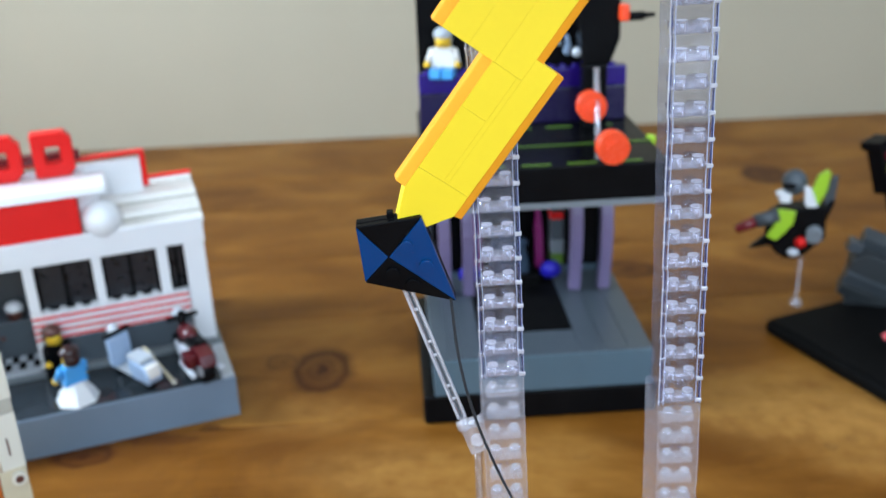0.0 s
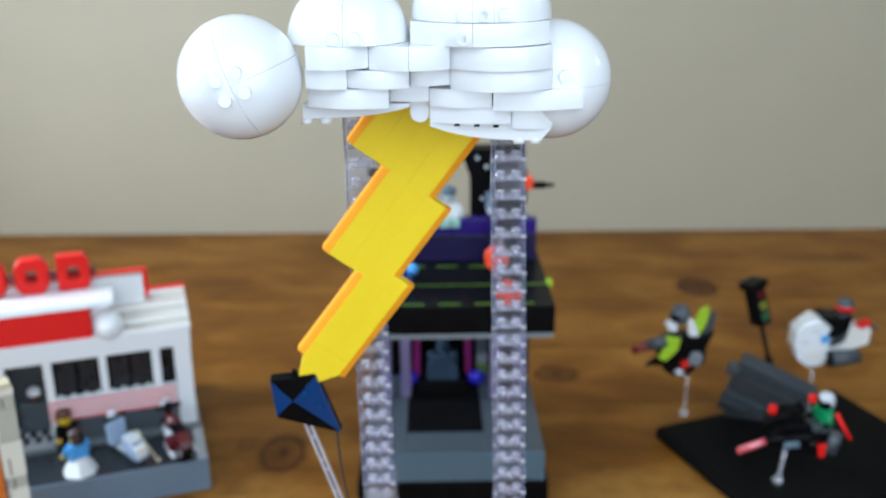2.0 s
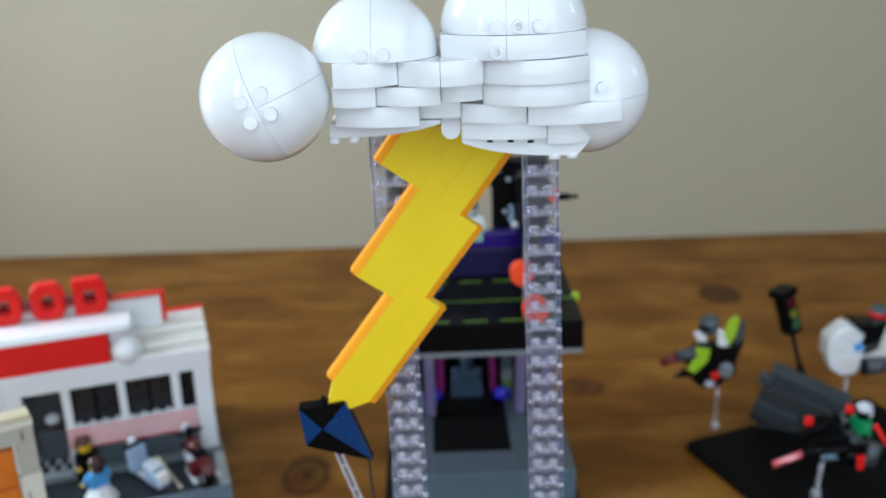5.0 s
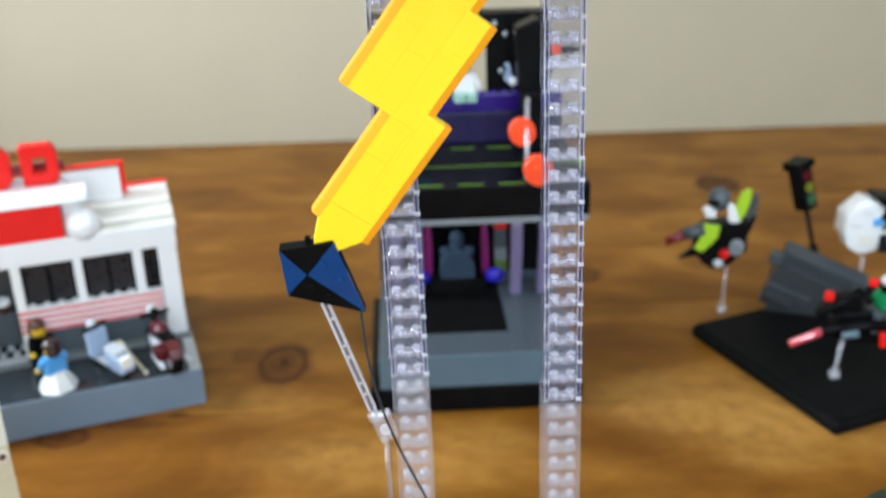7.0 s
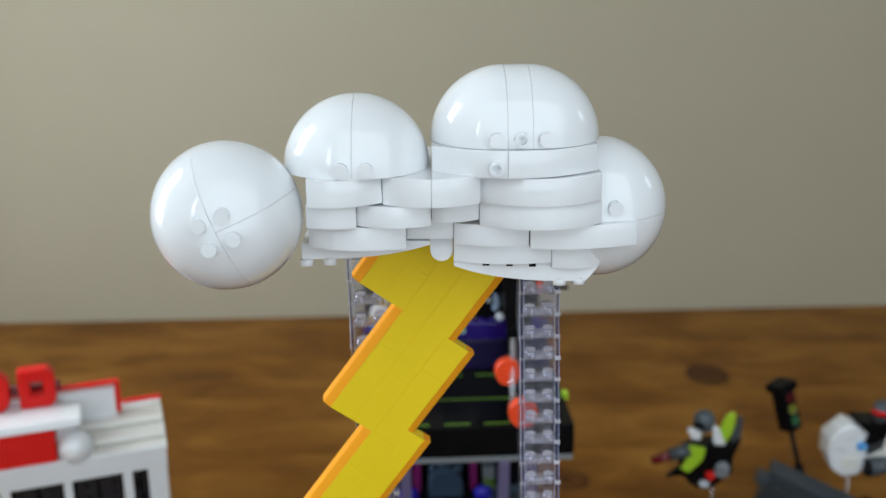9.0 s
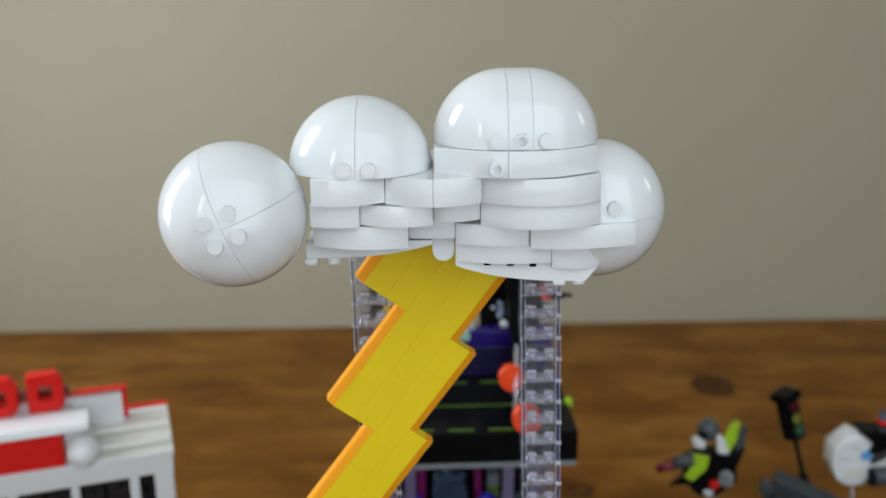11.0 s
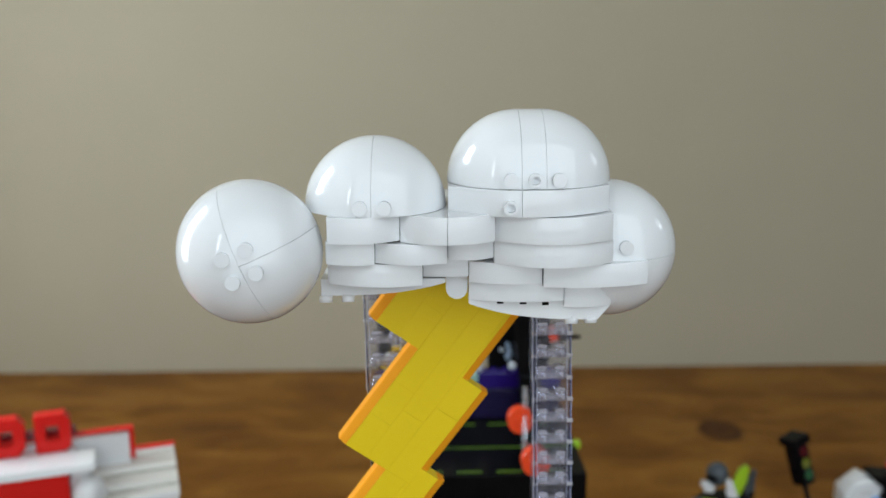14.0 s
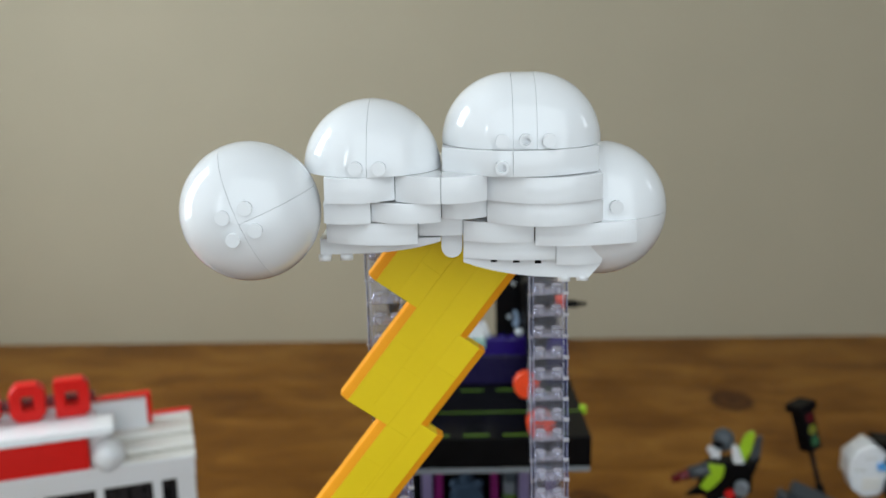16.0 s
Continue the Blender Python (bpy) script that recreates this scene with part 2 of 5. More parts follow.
    for kx, ky, rx, ry, much in WORN_SHEEN:
        mp = n.new("ShaderNodeMapping")
        mp.vector_type = "TEXTURE"
        mp.inputs["Location"].default_value = (kx, ky, 0)
        mp.inputs["Scale"].default_value = (rx, ry, 1)
        l.new(wob.outputs["Vector"], mp.inputs["Vector"])
        ln = n.new("ShaderNodeVectorMath")
        ln.operation = "LENGTH"
        l.new(mp.outputs["Vector"], ln.inputs[0])
        mrg = n.new("ShaderNodeMapRange")
        mrg.interpolation_type = "SMOOTHSTEP"
        mrg.inputs["From Min"].default_value, mrg.inputs["From Max"].default_value = 0.2, 1.0
        mrg.inputs["To Min"].default_value, mrg.inputs["To Max"].default_value = much, 0.0
        l.new(ln.outputs["Value"], mrg.inputs["Value"])
        mul = n.new("ShaderNodeMath")
        mul.operation = "MULTIPLY"
        l.new(mrg.outputs["Result"], mul.inputs[0])
        l.new(rub.outputs["Fac"], mul.inputs[1])
        mx = n.new("ShaderNodeMix")
        mx.data_type = "RGBA"
        mx.inputs["B"].default_value = (0.46, 0.235, 0.055, 1)
        l.new(mul.outputs["Value"], mx.inputs["Factor"])
        l.new(colour, mx.inputs["A"])
        colour = mx.outputs["Result"]
    l.new(colour, b.inputs["Base Color"])
    b.inputs["Specular IOR Level"].default_value = 0.09
    mr = n.new("ShaderNodeMapRange")
    mr.inputs["To Min"].default_value, mr.inputs["To Max"].default_value = 0.30, 0.46
    l.new(grain.outputs["Fac"], mr.inputs["Value"])
    l.new(mr.outputs["Result"], b.inputs["Roughness"])
    bump = n.new("ShaderNodeBump")
    bump.inputs["Strength"].default_value, bump.inputs["Distance"].default_value = 0.12, 0.0006
    l.new(fibre.outputs["Fac"], bump.inputs["Height"])
    l.new(bump.outputs["Normal"], b.inputs["Normal"])
    return m


KNOTS = [(-0.132, 0.321, 0.025, 0.036, 1.0), (-0.163, 0.330, 0.013, 0.012, 0.55), (-0.255, 0.208, 0.022, 0.014, 1.0), (-0.212, 0.228, 0.026, 0.007, 0.6),
         (0.090, 0.502, 0.026, 0.022, 1.0), (0.250, 0.762, 0.028, 0.034, 1.3), (0.282, 0.676, 0.022, 0.006, 0.6), (-0.187, 0.243, 0.009, 0.005, 0.85), (0.1915, 0.2436, 0.006, 0.005, 0.8), (0.2059, 0.2533, 0.005, 0.004, 0.8), (-0.10, 0.72, 0.03, 0.02, 0.35),
         (0.148, 0.284, 0.022, 0.006, 0.35), (0.045, 0.225, 0.006, 0.004, 0.4), (-0.33, 0.70, 0.05, 0.012, 0.4)]
# rubbed spots plus sheen painted on the near table: centre, half sizes, strength
WORN_SHEEN = [(0.140, 0.292, 0.070, 0.050, 0.75), (0.030, 0.235, 0.060, 0.030, 0.5), (-0.130, 0.262, 0.060, 0.035, 0.5), (0.215, 0.225, 0.050, 0.025, 0.6), (0.27, 0.27, 0.11, 0.06, 0.7), (-0.03, 0.20, 0.12, 0.05, 0.8), (0.20, 0.285, 0.11, 0.075, 1.0)]
WOOD = wood()


def paint(name, colour, scale=9):
    """Wall paint with roller texture and faint uneven tone."""
    m, n, l, b = mat_new(name)
    tc = n.new("ShaderNodeTexCoord")
    a, c = n.new("ShaderNodeTexNoise"), n.new("ShaderNodeTexNoise")
    a.inputs["Scale"].default_value, c.inputs["Scale"].default_value, c.inputs["Detail"].default_value = scale, 420, 4
    l.new(tc.outputs["Object"], a.inputs["Vector"])
    l.new(tc.outputs["Object"], c.inputs["Vector"])
    mix = n.new("ShaderNodeMix")
    mix.data_type = "RGBA"
    mix.inputs["A"].default_value = (*[x * 0.965 for x in colour], 1)
    mix.inputs["B"].default_value = (*[min(1, x * 1.03) for x in colour], 1)
    l.new(a.outputs["Fac"], mix.inputs["Factor"])
    l.new(mix.outputs["Result"], b.inputs["Base Color"])
    b.inputs["Roughness"].default_value = 0.75
    bump = n.new("ShaderNodeBump")
    bump.inputs["Strength"].default_value, bump.inputs["Distance"].default_value = 0.25, 0.0008
    l.new(c.outputs["Fac"], bump.inputs["Height"])
    l.new(bump.outputs["Normal"], b.inputs["Normal"])
    return m


WALL = paint("wall_paint", (0.424, 0.373, 0.270))
# unseen walls are kept paler than the back wall to bounce light
PALE = paint("pale_wall_paint", (0.84, 0.84, 0.83))
# unseen right wall is darkened so less light bounces back from that side
BOUNCE_CUT = paint("bounce_cutting_paint", (0.16, 0.15, 0.135))
CEIL = paint("ceiling_paint", (0.74, 0.74, 0.72))
FLOOR = paint("floor_carpet", (0.28, 0.24, 0.20), 30)

# ---- mesh helpers ----


def thing(name, m, label, category, group="", kind=""):
    ob = new(name)
    ob.empty_display_size = 0.02
    ob.matrix_world = m
    return tagged(ob, label, category, group, kind)


def part(name, bm, material, parent, label="", m=None, smooth=False):
    me = bpy.data.meshes.new(name)
    bmesh.ops.recalc_face_normals(bm, faces=bm.faces)
    if smooth:
        for f in bm.faces:
            f.smooth = True
    bm.to_mesh(me)
    bm.free()
    for mt in (material if isinstance(material, (list, tuple)) else [material]):
        me.materials.append(mt)
    ob = new(name, me)
    ob.parent = parent
    if m is not None:
        ob.matrix_local = m
    return tagged(ob, label)


def again(ob, m):
    """The same mesh once more, under the same parent."""
    o = ob.copy()
    scene.collection.objects.link(o)
    o.matrix_local = m
    return o


def box(x0, x1, y0, y1, z0, z1, r=0.0004, bm=None, seg=2, mat=0):
    bm = bm or bmesh.new()
    g = bmesh.ops.create_cube(bm, size=1)["verts"]
    for v in g:
        v.co = ((x0 + x1) / 2 + v.co.x * (x1 - x0), (y0 + y1) / 2 + v.co.y * (y1 - y0), (z0 + z1) / 2 + v.co.z * (z1 - z0))
    fs = set(f for v in g for f in v.link_faces)
    for f in fs:
        f.material_index = mat
    if r > 0:
        bmesh.ops.bevel(bm, geom=list(set(e for f in fs for e in f.edges)), offset=r, segments=seg, affect="EDGES", profile=0.6, material=mat)
    return bm


def tube(a, b, r0, r1=None, seg=16, bm=None, mat=0, smooth=True):
    """A capped round bar from a to b."""
    bm = bm or bmesh.new()
    a, b = Vector(a), Vector(b)
    d = b - a
    m = Matrix.Translation((a + b) / 2) @ d.to_track_quat("Z", "Y").to_matrix().to_4x4()
    g = bmesh.ops.create_cone(bm, cap_ends=True, segments=seg, radius1=r0, radius2=r0 if r1 is None else r1, depth=d.length, matrix=m)["verts"]
    for f in set(f for v in g for f in v.link_faces):
        f.material_index = mat
        f.smooth = smooth and len(f.verts) == 4
    return bm


def ball(c, r, bm=None, mat=0, sc=(1, 1, 1), seg=20, rot=None):
    bm = bm or bmesh.new()
    m = Matrix.Translation(c) @ (rot or Matrix()) @ Matrix.Diagonal((*[r * s for s in sc], 1))
    g = bmesh.ops.create_uvsphere(bm, u_segments=seg, v_segments=seg // 2, radius=1, matrix=m)["verts"]
    for f in set(f for v in g for f in v.link_faces):
        f.material_index, f.smooth = mat, True
    return bm


def prism(pts, y0, y1, r=0.0003, bm=None, mat=0, axis="y"):
    """A flat outline (x, z) given depth from y0 to y1 (axis z: outline x, y; axis x: outline y, z)."""
    own = bm is None
    bm = bm or bmesh.new()

    def at(p, d):
        return {"y": (p[0], d, p[1]), "z": (p[0], p[1], d), "x": (d, p[0], p[1])}[axis]
    lo, hi = [bm.verts.new(at(p, y0)) for p in pts], [bm.verts.new(at(p, y1)) for p in pts]
    fs = [bm.faces.new(lo), bm.faces.new(hi[::-1])]
    k = len(pts)
    fs += [bm.faces.new((lo[i], hi[i], hi[(i + 1) % k], lo[(i + 1) % k])) for i in range(k)]
    bmesh.ops.recalc_face_normals(bm, faces=fs)
    for f in fs:
        f.material_index = mat
    if r > 0:
        bmesh.ops.bevel(bm, geom=list(set(e for f in fs for e in f.edges)), offset=r, segments=2, affect="EDGES", profile=0.6, material=mat)
    return bm


def moved(bm, m):
    bmesh.ops.transform(bm, matrix=m, verts=bm.verts)
    return bm


def stud_mesh(bm, x, y, z, axis=(0, 0, 1), mat=0, hollow=False, r=0.0024, h=0.0018):
    a = Vector((x, y, z))
    d = Vector(axis).normalized()
    tube(a - d * 0.0006, a + d * h, r, seg=18, bm=bm, mat=mat)
    if hollow:
        tube(a + d * h, a + d * (h + 0.0001), r * 0.62, seg=14, bm=bm, mat=min(mat + 1, 1))
    return bm


# ---- room ----


def wall_with_hole(name, length, height, hole, m, label):
    """A wall in its own x, z with its inner face at y = 0 and 0.2 m thick; hole: x0, x1, z0, z1 or None."""
    z0 = -0.75
    bm = bmesh.new()
    if hole is None:
        box(-length / 2, length / 2, 0, 0.2, z0, height, 0, bm)
    else:
        a, b, c, d = hole
        box(-length / 2, a, 0, 0.2, z0, height, 0, bm)
        box(b, length / 2, 0, 0.2, z0, height, 0, bm)
        box(a, b, 0, 0.2, z0, c, 0, bm)
        box(a, b, 0, 0.2, d, height, 0, bm)
    ob = part(name, bm, {"wall_back": WALL, "wall_right": BOUNCE_CUT}.get(name, PALE), None)
    ob.matrix_world = m
    return tagged(ob, label, "wall", kind="structure")


wall_with_hole("wall_back", 4.1, 1.75, None, ROOM, "plain warm off-white painted wall behind the table")
wall_with_hole("wall_right", 4.2, 1.75, (0.430, 0.800, 0.75, 1.25), ROOM @ pose(RX, -1.45, 0, 0, 0, -90) @ Matrix.Diagonal((-1, 1, 1, 1)) @ pose(0.315, 0, 0), "unseen grey-brown side wall, darkened against bounce light, with a narrow window")
wall_with_hole("wall_left", 4.2, 1.75, (1.27, 1.57, 0.20, 1.04), ROOM @ pose(LX, -2.1, 0, 0, 0, 90), "off-white painted side wall with a tall window")
wall_with_hole("wall_front", 2.82, 1.75, (-0.32, 1.34, 0.08, 1.52), ROOM @ pose(0.70, -1.68, 0, 0, 0, 180), "unseen pale wall close behind the camera with an assumed wide window")
wall_with_hole("wall_front_corner", 0.30, 1.75, (-0.09, 0.03, 0.53, 1.03), ROOM @ pose(-0.86, -1.68, 0, 0, 0, 180), "off-white painted wall strip with a narrow window")
ceiling = part("ceiling", box(-2.2, 2.1, -4.0, 0.3, 1.75, 1.85, 0), CEIL, None)
ceiling.matrix_world = ROOM
tagged(ceiling, "plain white painted ceiling", "ceiling", kind="structure")
floor = part("floor", box(-2.2, 2.1, -4.0, 0.3, -0.85, -0.75, 0), FLOOR, None)
floor.matrix_world = ROOM
tagged(floor, "plain brown carpeted floor", "floor", kind="structure")

# ---- the pine table, boards along the wall ----
table = thing("pine_table", ROOM, "varnished knotty pine table against the wall", "table", kind="structure")
part("apron", box(-0.90, 1.05, -1.30, -0.06, -0.11, -0.028, 0.002), WOOD, table)
for lx in (-0.88, 0.93):
    for ly in (-1.28, -0.15):
        part("leg", box(lx, lx + 0.07, ly, ly + 0.07, -0.75, -0.11, 0.004), WOOD, table)
edges = [-0.002, -0.165, -0.262, -0.398, -0.520, -0.672, -0.80, -0.93, -1.06, -1.19, -1.36]
for i, (hi, lo) in enumerate(zip(edges, edges[1:])):
    part("board", box(-0.97, 1.12, lo + 0.0002, hi - 0.0002, -0.028, 0, 0.0007), WOOD, table)

# ---- storm display: tray, clear pillars, cloud, lightning, kite ----
STORM = pose(0, 0, 0, 0, 0, 8.0)
storm = thing("storm_display", STORM, "white toy brick cloud on clear pillars with yellow lightning bolt", "toy model")
part("tray", box(-0.0285, 0.1125, -0.002, 0.1405, 0, 0.0100, 0.0008), BLACK, storm, "black tray")
for x0, x1, y0, y1 in ((-0.0285, -0.0245, -0.002, 0.1405), (0.1085, 0.1125, -0.002, 0.1405), (-0.0244, 0.1084, 0.1365, 0.1405), (-0.0244, 0.1084, -0.002, 0.0020)):
    part("tray_rim", box(x0, x1, y0, y1, 0.0100, 0.0132, 0.0006), BLACK, storm)
rng = random.Random(5)
part("rock_bed", box(-0.0242, 0.1082, 0.0022, 0.1363, 0.0101, 0.0112, 0.0003), OLIVE_D, storm, "olive green rock plates")
rock_sources = []
for k in range(6):
    w, d, h = (0.0078, 0.0078, 0.0118, 0.0118, 0.0078, 0.0078)[k], 0.0078, (0.0030, 0.0050, 0.0042, 0.0032, 0.0058, 0.0036)[k]
    cut = (1.0, 0.4, 0.6, 1.0, 0.3, 0.7)[k]
    bm = prism([(-w / 2, 0), (w / 2, 0), (w / 2, h * cut), (w * 0.05, h), (-w / 2, h)], -d / 2, d / 2, 0.0004)
    if k in (0, 3):
        stud_mesh(bm, 0, 0, h)
    rock_sources.append((w, part("rock", bm, (OLIVE, OLIVE_D)[k % 3 == 2], storm, m=pose(-0.0190 + 0.0122 * k, 0.1300, 0.0112))))
for row in range(15):
    x = -0.0236
    while x < 0.097:
        w, src = rng.choice(rock_sources)
        again(src, pose(x + w / 2, 0.0066 + row * 0.0083, 0.0111, 0, 0, rng.choice((0, 180)) + rng.uniform(-1.5, 1.5)))
        x += w + 0.0004 + rng.choice((0, 0, 0.004))
boulder = part("boulder", prism([(0.058, 0.0112), (0.074, 0.0112), (0.0735, 0.021), (0.070, 0.0240), (0.063, 0.0225), (0.058, 0.017)], 0.114, 0.128, 0.0008), OLIVE, storm)
part("boulder_slope", prism([(0.0735, 0.0112), (0.0800, 0.0112), (0.0795, 0.0200), (0.0760, 0.0235), (0.0737, 0.0225)], 0.113, 0.126, 0.0008), OLIVE, boulder)
for x, z in ((0.0640, 0.0150), (0.0662, 0.0195)):
    part("peg_hole", box(x - 0.0008, x + 0.0008, 0.1136, 0.1145, z - 0.0008, z + 0.0008, 0), BLACK, boulder)

PITCH = 0.0096


def clear_brick():
    """One hollow clear brick, 16 mm wide: thin walls, bluish edges with painted shine, a floor bar with two studs on
    it.
    """
    bm = bmesh.new()
    top, depth = PITCH - 0.0001, 0.0159
    box(0.0001, 0.0159, 0, depth, 0.0001, top, 0, bm)
    bmesh.ops.delete(bm, geom=[f for f in bm.faces if abs(f.normal.z) > 0.9], context="FACES")
    # upright edges: pale rims paint the shine, dark blue lines the refraction inside
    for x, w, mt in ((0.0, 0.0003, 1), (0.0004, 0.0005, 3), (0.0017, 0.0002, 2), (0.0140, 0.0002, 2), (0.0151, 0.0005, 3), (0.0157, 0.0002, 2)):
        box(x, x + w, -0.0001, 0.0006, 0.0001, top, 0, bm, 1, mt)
    box(0.0020, 0.0142, 0.0008, 0.0068, 0.0005, 0.0029, 0.0006, bm, 1, 5)
    box(0.0062, 0.0102, 0.0005, 0.0012, 0.0006, 0.0030, 0.0005, bm, 1, 5)
    for i in range(2):
        x = 0.0045 + 0.0072 * i
        tube((x, 0.0030, 0.0002), (x, 0.0030, 0.0044), 0.0025, 0.0023, seg=20, bm=bm, mat=5)
        tube((x, 0.0030, 0.0045), (x, 0.0030, 0.0048), 0.0020, seg=16, bm=bm, mat=1)
        # pale upright strips paint the glints on each stud
        box(x - 0.0018, x - 0.0012, 0.0004, 0.0008, 0.0008, 0.0040, 0.0002, bm, 1, 5)
        box(x + 0.0004, x + 0.0009, 0.0004, 0.0008, 0.0010, 0.0040, 0.0002, bm, 1, 1)
        tube((x, 0.0122, 0.0010), (x, 0.0122, 0.0028), 0.0024, seg=16, bm=bm, mat=0)
    box(0.0140, 0.0164, -0.0004, 0.0012, 0.0006, 0.0022, 0.0003, bm, 1, 1)
    box(-0.0004, 0.0020, -0.0004, 0.0008, 0.0006, 0.0020, 0.0002, bm, 1, 5)
    return bm


def worn_brick():
    """A cloudy clear brick, two courses high and 24 mm deep: scuffed walls, soft inner bars and studs."""
    bm = bmesh.new()
    h = 2 * PITCH
    box(0.0001, 0.0159, 0, 0.0239, 0.0002, h - 0.0002, 0, bm)
    bmesh.ops.delete(bm, geom=[f for f in bm.faces if abs(f.normal.z) > 0.9], context="FACES")
    for x in (0.0, 0.0156):
        box(x, x + 0.0003, -0.0001, 0.0006, 0.0001, h - 0.0001, 0, bm, 1, 5)
    for z in (0.0, PITCH):
        box(0.0016, 0.0144, 0.0012, 0.0060, z + 0.0003, z + 0.0036, 0.0008, bm, 2, 4)
        for i in range(2):
            x = 0.0044 + 0.0073 * i
            tube((x, 0.0034, z + 0.0036), (x, 0.0034, z + 0.0054), 0.0023, 0.0020, seg=16, bm=bm, mat=5)
            tube((x, 0.0034, z + 0.0055), (x, 0.0034, z + 0.0057), 0.0016, seg=12, bm=bm, mat=5)
    for x in (0.0052, 0.0078):
        box(x, x + 0.0008, 0.0001, 0.0004, h - 0.0010, h - 0.0003, 0, bm, 1, 3)
    return bm


LEAN = pose(0, 0, 0, 0, -1.0)            # the pillars lean slightly
proto = {}
for px, py, top, last in ((0.0136, 0.0602, 0.2691, -13), (0.0828, 0.0622, 0.2717, -15)):
    lean = pose(px, py, 0) @ LEAN
    foot = top - 25 * PITCH
    for k in range(-25, 8):
        low = k < last
        if low and k % 2 == 0:
            continue
        m = lean @ pose(0.00012 * ((k * 7) % 3 - 1), 0, top + k * PITCH) @ Matrix.Diagonal((1.03, 1, 1, 1))
        if low not in proto:
            proto[low] = part("clear_brick", worn_brick() if low else clear_brick(), [MILKY if low else CLEAR, CLEAR_TOP, CLEAR_EDGE_SHINE, CLEAR_REFRACTION, CLEAR_SOFT, CLEAR_MID], storm, m=m)
        else:
            again(proto[low], m)
    part("pillar_foot", box(0.0005, 0.0160, 0.001, 0.0235, 0.0115, foot, 0.0004), CLEAR, storm, m=lean)

# the cloud
core = part("cloud_core", box(0.004, 0.092, 0.016, 0.056, 0.3592, 0.384, 0.002), WHITE, storm, "white inner bricks of the cloud", pose(0.0021, -0.0012, -0.0007, 0, 0, 0.24))


def dome(r, slice_w, m, quarters=True):
    """A half ball with its pole on +z, cut by fine seams into quarters or into one half and two quarters, stretched by slice_w along x."""
    gap = 0.00006
    for sx in (-1, 0):
        for sy in (-1, 1) if quarters or sx == 0 else (1,):
            bm = bmesh.new()
            n_az, n_el = 14 if quarters or sx == 0 else 28, 14
            rows = []
            for i in range(n_el + 1):
                el = math.pi / 2 * i / n_el
                row = []
                for j in range(n_az + 1):
                    az = math.pi / 2 * j / n_az if quarters or sx == 0 else math.pi * (j / n_az - 0.5)
                    x, y, zz = math.cos(el) * math.cos(az), math.cos(el) * math.sin(az), math.sin(el)
                    row.append(bm.verts.new(((slice_w / 2 + gap + x * r) * (1 if sx == 0 else -1), sy * (gap + y * r), zz * r)))
                rows.append(row)
            for i in range(n_el):
                for j in range(n_az):
                    f = bm.faces.new((rows[i][j], rows[i][j + 1], rows[i + 1][j + 1], rows[i + 1][j]))
                    f.smooth = True
            bmesh.ops.remove_doubles(bm, verts=bm.verts, dist=1e-6)
            # inward lips at the seams give the shell its thickness
            out = bmesh.ops.extrude_edge_only(bm, edges=[e for e in bm.edges if e.is_boundary])
            for v in [g for g in out["geom"] if isinstance(g, bmesh.types.BMVert)]:
                v.co *= 0.95
            for f in [g for g in out["geom"] if isinstance(g, bmesh.types.BMFace)]:
                f.smooth = False
            for e in bm.edges:
                if len(e.link_faces) == 2 and e.link_faces[0].smooth != e.link_faces[1].smooth:
                    e.smooth = False
            part("quarter_dome", bm, WHITE, core, m=m)
    if slice_w > 0:
        bm = bmesh.new()
        n_el = 28
        prof = [(r * math.cos(math.pi * i / n_el), r * math.sin(math.pi * i / n_el)) for i in range(n_el + 1)]
        a = [bm.verts.new((-slice_w / 2 + gap, y, zz)) for y, zz in prof]
        b = [bm.verts.new((slice_w / 2 - gap, y, zz)) for y, zz in prof]
        for i in range(n_el):
            bm.faces.new((a[i], a[i + 1], b[i + 1], b[i])).smooth = True
        for cap in (bm.faces.new(a), bm.faces.new(b)):
            for e in cap.edges:
                e.smooth = False
        part("arch_brick", bm, WHITE, core, m=m)


def cloud_stud(p, d, hollow=False, name="stud"):
    bm = stud_mesh(bmesh.new(), 0, 0, 0, hollow=False, h=0.0019)
    if hollow:
        bm = bmesh.new()
        prof = [(0.0024, -0.0006), (0.0024, 0.0018), (0.0015, 0.0018), (0.0015, -0.0004)]
        rings = [[bm.verts.new((rr * math.cos(math.tau * i / 20), rr * math.sin(math.tau * i / 20), hh)) for i in range(20)] for rr, hh in prof]
        for q in range(3):
            for i in range(20):
                bm.faces.new((rings[q][i], rings[q][(i + 1) % 20], rings[q + 1][(i + 1) % 20], rings[q + 1][i]))
        bm.faces.new(rings[3])
    q = Vector(d).to_track_quat("Z", "Y").to_matrix().to_4x4()
    part(name, bm, WHITE, core, m=Matrix.Translation(Vector(p) + Vector(d).normalized() * 0.0005) @ q)


R = 0.0248
dome(R, 0, pose(0.0150, 0.0172, 0.3842))
dome(R, 0.0082, pose(0.0692, 0.0212, 0.3926))
# ball on its side: two half balls meeting in a tilted seam, pole towards the viewer
LB = Vector((-0.0268, 0.0, 0.3716))
pole = Vector((0.0010, -0.0245, 0.0004)).normalized()
mb = Matrix.Translation(LB) @ pole.to_track_quat("Z", "Y").to_matrix().to_4x4() @ pose(0, 0, 0, 0, 0, 22)
dome(R * 0.99, 0, mb, False)
dome(R * 0.99, 0, mb @ pose(0, 0, 0, 180))
for sx in (-1, 1):
    for sy in (-1, 1):
        p = mb @ Vector((sx * 0.004, sy * 0.004, math.sqrt((R * 0.99) ** 2 - 0.000032) - 0.0008))
        cloud_stud(p, pole)
RB = Vector((0.1000, 0.0345, 0.3648))
